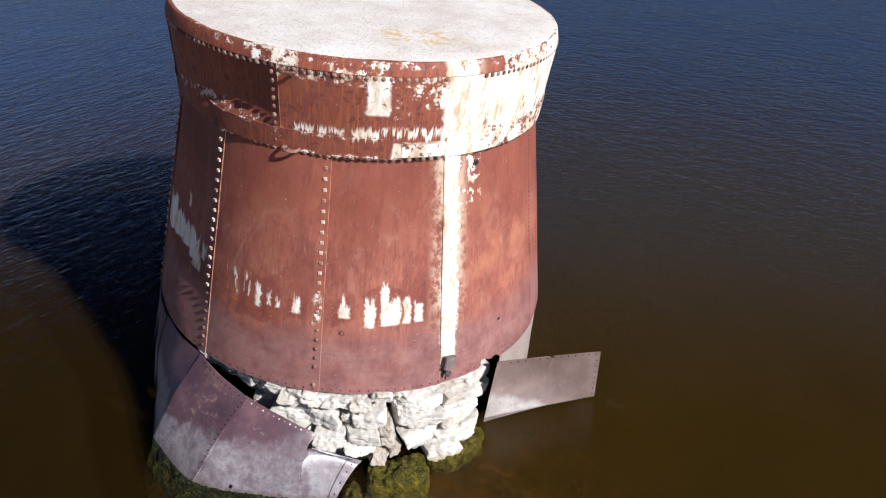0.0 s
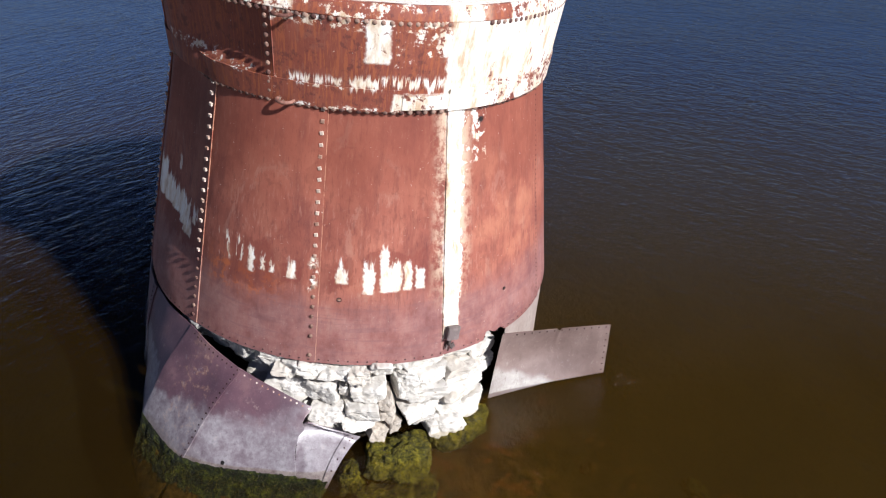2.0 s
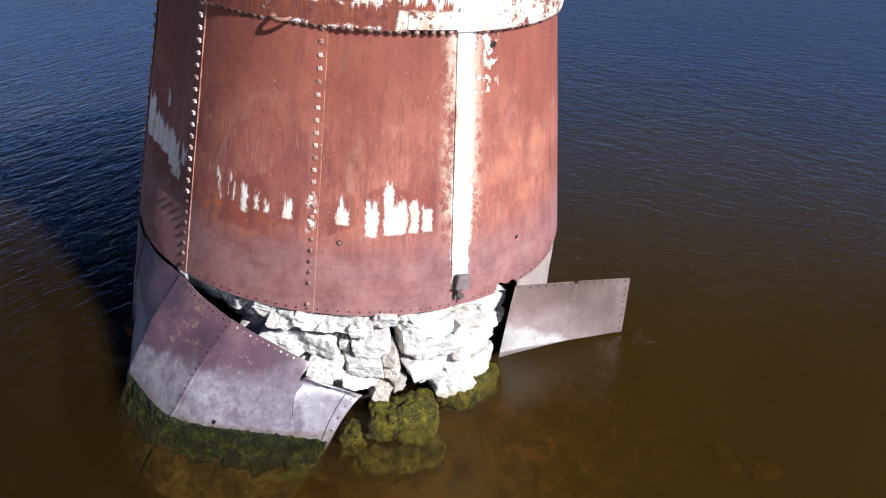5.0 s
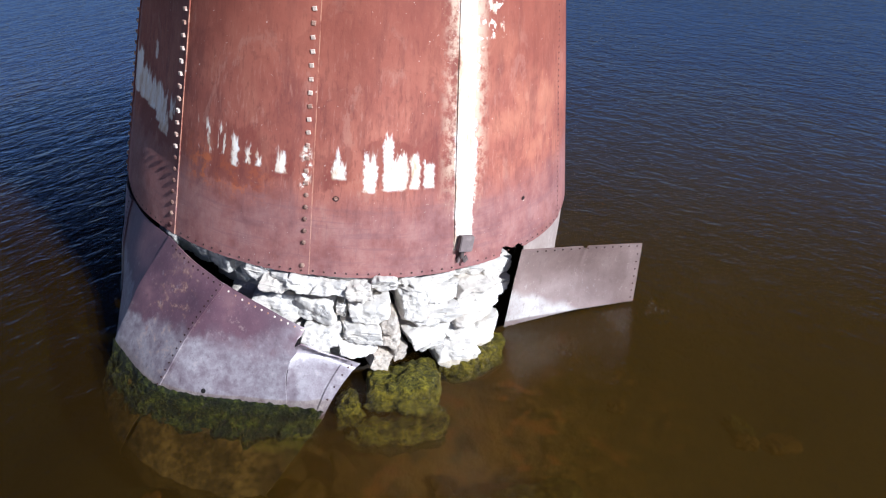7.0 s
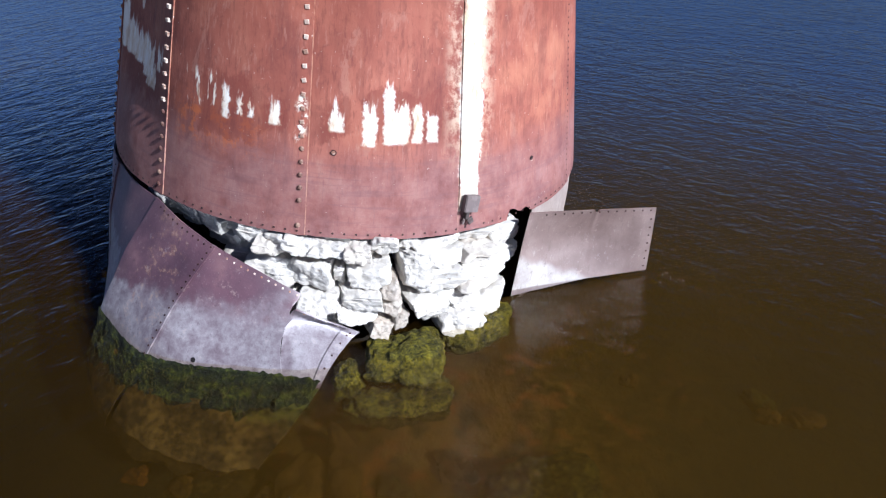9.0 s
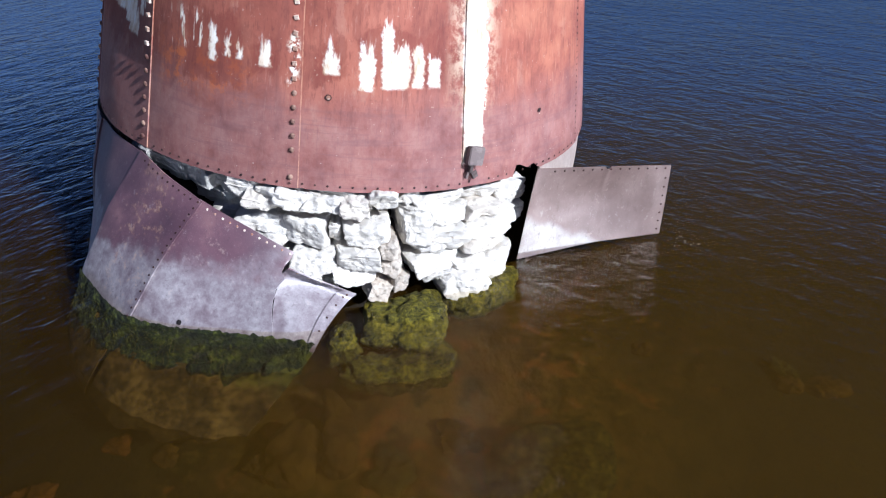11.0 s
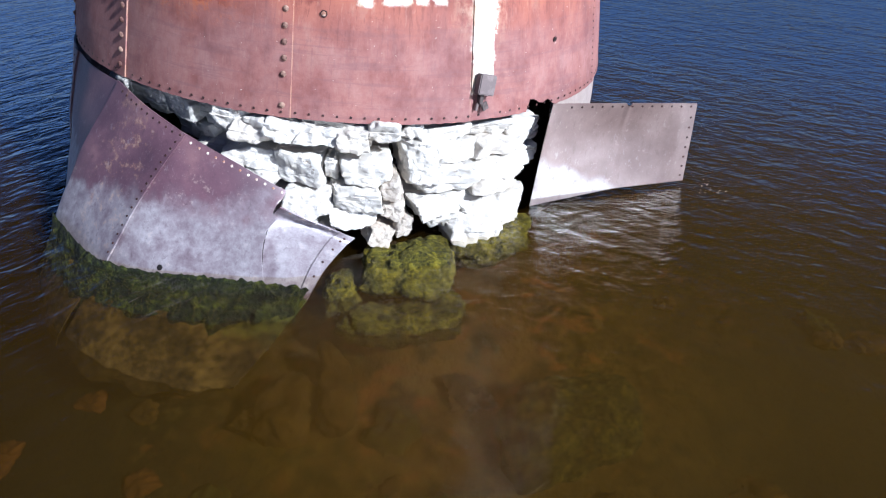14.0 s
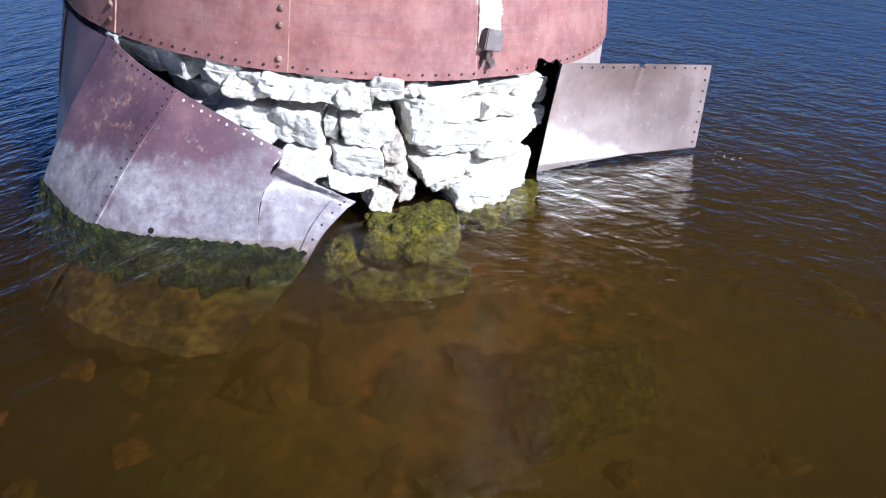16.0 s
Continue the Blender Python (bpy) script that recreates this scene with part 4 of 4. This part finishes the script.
p1, p1_at = draped("skirt_plate", [
    [(-1.222, -2.240, -0.02), (-0.97, -2.340, -0.02), (-0.81, -2.375, -0.015), (-0.52, -2.425, -0.030), (-0.20, -2.462, -0.040)],
    [(-0.950, -2.050, 0.39), (-0.765, -2.135, 0.30), (-0.60, -2.175, 0.26), (-0.38, -2.215, 0.235), (-0.212, -2.262, 0.205)],
    [(-0.690, -1.915, 0.735), (-0.53, -1.965, 0.655), (-0.385, -1.995, 0.580), (-0.245, -2.018, 0.495), (-0.095, -2.034, 0.410)]],
    48, 36, "torn skirt plate, purple rust fading to lime-grey", 2, 0.012, 0.05)
studs(p1, p1_at, [(0.10 + 0.079 * k, 0.965) for k in range(12)], pale_hole)
# A hole in the plate, its inner shade put as a black disc.
studs(p1, p1_at, [(0.40, 0.12)], dome("rivet", 0.018, 0.003, BLACK, 12))
p2, p2_at = draped("skirt_flap", [
    [(-0.203, -2.463, -0.041), (-0.08, -2.482, -0.045), (0.052, -2.496, -0.048)],
    [(-0.214, -2.300, 0.155), (-0.05, -2.335, 0.105), (0.140, -2.330, 0.045)],
    [(-0.178, -2.140, 0.285), (0.03, -2.110, 0.205), (0.235, -2.135, 0.080)],
    [(-0.112, -2.180, 0.372), (0.08, -2.150, 0.250), (0.292, -2.078, 0.112)]],
    24, 36, "torn flap of the skirt plate, grey and bent inward", 3, 0.01)
studs(p2, p2_at, [(0.91, 0.08 + 0.155 * k) for k in range(6)], rivet_or_hole)
studs(p2, p2_at, [(0.15 + 0.18 * k, 0.955) for k in range(5)], pale_hole)

def edge_strap():
    def surf(u, v):
        p, n = p2_at(0.80 + 0.20 * u, v, 0.012)
        return p, n
    return part("edge_strap", skin("edge_strap", surf, 4, 20, 0.008, SKIRT), pier, "riveted strap along the torn flap")


edge_strap()

# peeled plate sticking out sideways
def peeled_plate():
    def surf(u, v):
        x = 1.415 + 1.12 * u + 0.115 * (1 - u) * v 
        top = 0.735 - 0.09 * u - (0.022 if 0.50 < u < 0.53 else 0.0)
        low = 0.035 + 0.045 * min(1.0, u / 0.55) - 0.02 * max(0.0, u - 0.55)
        z = low + (top - low) * v
        y = -1.475 + 0.255 * u ** 0.9 - 0.06 * (1 - u) * (1 - v) ** 2
        y += 0.06 * math.sin(math.pi * min(1, u * 1.1)) * math.sin(math.pi * v) + 0.006 * noise.noise(Vector((x * 3, z * 3, 8)))
        return Vector((x, y, z)), Vector((0.2, -0.97, 0.0))
    me = skin("peeled_plate", surf, 70, 24, 0.010, PEELED)
    for v in me.vertices:
        v.co = pier.matrix_world.inverted() @ v.co
    ob = part("peeled_plate", me, pier, "torn skirt plate peeled out sideways over the water")
    back = pier.matrix_world.inverted()

    def place(u, v, lift=0.0):
        p, n = surf(u, v)
        return back @ (p + n * lift), back.to_3x3() @ n
    studs(ob, place, [(0.13 + 0.069 * k, 0.965) for k in range(13)], rivet_or_hole)
    studs(ob, place, [(0.972, 0.08 + 0.125 * k) for k in range(7)], rivet_or_hole)
    return ob


peeled_plate()

# white-crusted cover strap over a joint, and a small junction box at its foot
def cover():
    def surf(u, v):
        az, h = 27.35 + 4.35 * u, 1.0 + 1.9 * v
        return around(az, body_radius(h) + 0.020 + 0.003 * noise.noise(Vector((az, h * 3, 1))), h), outward(az)
    return part("cover_strap", skin("cover_strap", surf, 8, 40, 0.012, RUST), pier, "white-crusted iron cover strap")


cover()


def bevel_box(name, size, material, bevel=0.006):
    bm = bmesh.new()
    bmesh.ops.create_cube(bm, size=1.0, matrix=Matrix.Diagonal((*size, 1)))
    bmesh.ops.bevel(bm, geom=bm.edges[:], offset=bevel, segments=2, affect="EDGES")
    me = bpy.data.meshes.new(name)
    bm.to_mesh(me)
    bm.free()
    me.materials.append(material)
    return me


box = part("junction_box", bevel_box("junction_box", (0.125, 0.12, 0.05), IRON_GREY), pier, "dark grey metal box on a bracket")
box.matrix_basis = facing(29.6, body_radius(1.05) + 0.045, 1.05, -10) @ Matrix.Rotation(radians(-11), 4, "Z") @ Matrix.Rotation(radians(7), 4, "Y")
for off, size, spin in (((-0.008, -0.085, -0.012), (0.030, 0.06, 0.03), 4), ((0.03, -0.125, -0.005), (0.045, 0.05, 0.012), 35), ((-0.02, -0.135, -0.02), (0.02, 0.05, 0.02), -8)):
    q = part("bracket", bevel_box("bracket", size, IRON_BRACKET, 0.003), box)
    q.matrix_basis = Matrix.Translation(off) @ Matrix.Rotation(radians(spin), 4, "Z")
# Discs for holes: black for the shade inside, pale for the sunlit first one.
for az, h, r, stuff in ((1.35, 1.405, 0.016, IRON_PALE), (47.9, 1.24, 0.014, BLACK), (38.3, 2.775, 0.022, BLACK)):
    hole = part("bolt_hole", lathe("bolt_hole", [(r * 1.25, 0.0), (r * 1.2, 0.004), (r * 0.95, 0.003), (r * 0.9, 0.0005)], IRON_DARK, 16), pier)
    hole.matrix_basis = facing(az, body_radius(h) + 0.006, h)
    plug = part("bolt_hole", dome("bolt_hole", r * 0.82, 0.0025, stuff, 14), pier)
    plug.matrix_basis = facing(az, body_radius(h) + 0.006, h)

# mossy stones and rubble at the waterline
def boulder(name, at, size, seed, material, label, category, group="", turn=0.0, rough=0.11, res=32, fine=0.021):
    ob = new(name, rock_mesh(name, size, seed, material, res, 10, rough, fine, 0.25, 0.0, 6))
    ob.matrix_world = pose(*at, 0, 0, turn)
    return tagged(ob, label, category, group)


G = "mossy stones round the foot"
boulder("mossy_boulder", (0.61, -2.18, -0.08), (0.62, 0.44, 0.30), 201, MOSS, "moss-covered boulder at the waterline below the stones", "boulder", G, 8)
boulder("mossy_boulder", (1.13, -1.80, -0.08), (0.62, 0.30, 0.22), 202, MOSS, "low moss-covered stone under the masonry", "boulder", G, 38)
boulder("mossy_boulder", (0.57, -2.38, -0.30), (0.84, 0.34, 0.22), 203, MOSS, "flat mossy stone just under water", "boulder", G, 10)
boulder("mossy_boulder", (0.21, -2.31, -0.13), (0.20, 0.26, 0.22), 207, MOSS, "moss-covered stone beside the torn flap", "boulder", G, 10)


FOOT_TOP = [Vector(p) for p in ((-1.655, -1.80, 0.055), (-1.43, -2.05, 0.015), (-1.205, -2.25, -0.005), (-0.97, -2.330, -0.022), (-0.52, -2.415, -0.034), (-0.20, -2.452, -0.044), (0.05, -2.486, -0.052))]
FOOT_LOW = [Vector(p) for p in ((-1.80, -1.98, -0.16), (-1.63, -2.30, -0.18), (-1.42, -2.56, -0.20), (-1.12, -2.83, -0.21), (-0.72, -2.98, -0.21), (-0.46, -3.02, -0.20), (-0.27, -3.01, -0.19))]


def foot_at(u, v):
    p, q = along(FOOT_TOP, u), along(FOOT_LOW, u)
    w = p.lerp(q, v)
    w.z -= 0.03 * math.sin(math.pi * max(0.0, v)) + (0.15 - 0.10 * u) * max(0.0, v) ** 3
    return w


def skirt_foot(u0, u1, seed):
    """The drowned lower part of a skirt plate, slimy and silted."""
    back = pier.matrix_world.inverted()

    def surf(u, v):
        p = foot_at(u0 + (u1 - u0) * u, v)
        p.z += 0.022 * noise.noise(p * 3.0 + Vector((seed, 0, 0))) + 0.008 * noise.noise(p * 14.0) - (0.05 * abs(noise.noise(p * 6.0)) if v == 1 else 0.0)
        if v == 1:
            p.y += 0.08 * noise.noise(p * 5.0)
        return back @ p, back.to_3x3() @ Vector((-0.05, -0.25, 0.96))
    part("skirt_foot", skin("skirt_foot", surf, 60, 40, 0.012, SLIME), pier, "drowned slimy foot of the skirt plate")


skirt_foot(0.0, 0.325, 1)
skirt_foot(0.34, 1.0, 2)


def weed_mat():
    """Algae in clumps on the drowned foot of the skirt, with loose strands."""
    mat = tagged(new("weed_mat"), "dark green algae mat clinging beneath the iron skirt", "algae", "", "")

    def surf(u, v):
        reach = 0.42 + 0.35 * max(0.0, 0.38 - u) / 0.38 + 0.22 * noise.noise(Vector((u * 9, 1.0, 0))) + 0.10 * noise.noise(Vector((u * 25, 4.0, 0))) - 0.20 * max(0.0, u - 0.75) * 4
        q = foot_at(u, -0.05 + (reach + 0.05) * v)
        clump = 0.5 + 0.5 * noise.noise(q * 8.0)
        edge = min(1.0, (1.0 - v) * 5)
        q.z += edge * (0.006 + 0.055 * clump * ease(noise.noise(q * 5.0 + Vector((9, 0, 0))) * 1.5 + 0.6) + 0.018 * noise.noise(q * 23.0) + 0.012 * noise.noise(q * 55.0)) - 0.02 * (1 - edge)
        q.z += 0.065 * max(0.0, 1.0 - v * 2.2) ** 1.5
        q.y -= 0.03 * max(0.0, 1.0 - v * 2.2)
        q.z = min(q.z, along(FOOT_TOP, u).z + 0.085 + 0.03 * noise.noise(q * 30))
        return q, Vector((0, -0.3, 0.95))
    part("growth", skin("growth", surf, 210, 60, 0.02, WEED), mat)
    rw = random.Random(31)
    verts, faces = [], []
    for _ in range(420):
        u, v = rw.random(), rw.uniform(0.15, 1.0)
        q, _n = surf(u, v)
        a, n, w = rw.uniform(3.6, 6.0), rw.randint(3, 8), rw.uniform(0.0006, 0.0016)
        for k in range(n):
            a += rw.uniform(-0.4, 0.4)
            side = Vector((-math.sin(a), math.cos(a), 0)) * w
            lift = Vector((0, 0, 0.008))
            verts += [q + side + lift, q - side + lift]
            if k:
                b = len(verts)
                faces.append((b - 4, b - 3, b - 1, b - 2))
            q = q + Vector((math.cos(a), math.sin(a), 0)) * 0.014
            q.z -= 0.002
    tagged(part("strands", mesh_of("strands", verts, faces, STRAND), mat), "golden loose algae strands", kind="stuff")


weed_mat()
for at, size, seed, turn in (((-0.02, -2.94, -0.52), (0.34, 0.44, 0.36), 208, -6), ((0.22, -2.78, -0.50), (0.20, 0.62, 0.40), 209, 8), ((0.55, -3.0, -0.66), (0.36, 0.44, 0.34), 212, -20), ((-0.72, -3.40, -0.66), (0.26, 0.20, 0.30), 210, 25), ((-0.40, -3.52, -0.70), (0.28, 0.36, 0.34), 211, 62)):
    boulder("sunken_rock", at, size, seed, BEDROCK, "golden-brown rock sunken beneath the skirt", "rock", "sunken rocks", turn, 0.13, 20, 0.014)

rr = random.Random(11)
for k in range(20):
    a, d = rr.uniform(-34, 60), 2.75 + 1.5 * rr.random() ** 1.2
    p = around(a, d, 0)
    s = rr.uniform(0.16, 0.36)
    size = (s * rr.uniform(0.8, 1.4), s * rr.uniform(0.7, 1.1), s * rr.uniform(0.4, 0.6))
    top = bed_height(p.x, p.y) + rr.uniform(0.0, 0.08)
    boulder("sunken_rock", (p.x, p.y, top - size[2] * 0.45), size, 300 + k, BEDROCK, "silt-covered rock under murky brown water", "rock", "sunken rocks", rr.uniform(0, 180), 0.14, 14, 0.014)
boulder("sunken_rock", (1.55, -3.05, -0.50), (0.78, 0.62, 0.40), 401, MOSS, "greenish flat slab under murky water", "rock", "sunken rocks", 20, 0.14, 24, 0.016)


def foam():
    """A few bubbles that stick to the surface beside the peeled plate."""
    rf, verts, faces = random.Random(4), [], []
    for _ in range(16):
        x, y, r = 2.70 + rf.gauss(0, 0.07), -1.25 + rf.gauss(0, 0.09), rf.uniform(0.0018, 0.0040)
        b = len(verts)
        for ring, z in ((1.0, 0.0), (0.8, 0.6), (0.3, 0.95)):
            verts += [(x + r * ring * math.cos(k * 1.0472), y + r * ring * math.sin(k * 1.0472), LEVEL + r * z) for k in range(6)]
        faces += [(b + q * 6 + k, b + q * 6 + (k + 1) % 6, b + q * 6 + 6 + (k + 1) % 6, b + q * 6 + 6 + k) for q in range(2) for k in range(6)]
        faces.append([b + 12 + k for k in range(6)])
    tagged(new("foam_bubbles", mesh_of("foam_bubbles", verts, faces, STONE)), "small white foam bubbles floating beside the peeled plate", "foam", kind="stuff")


foam()
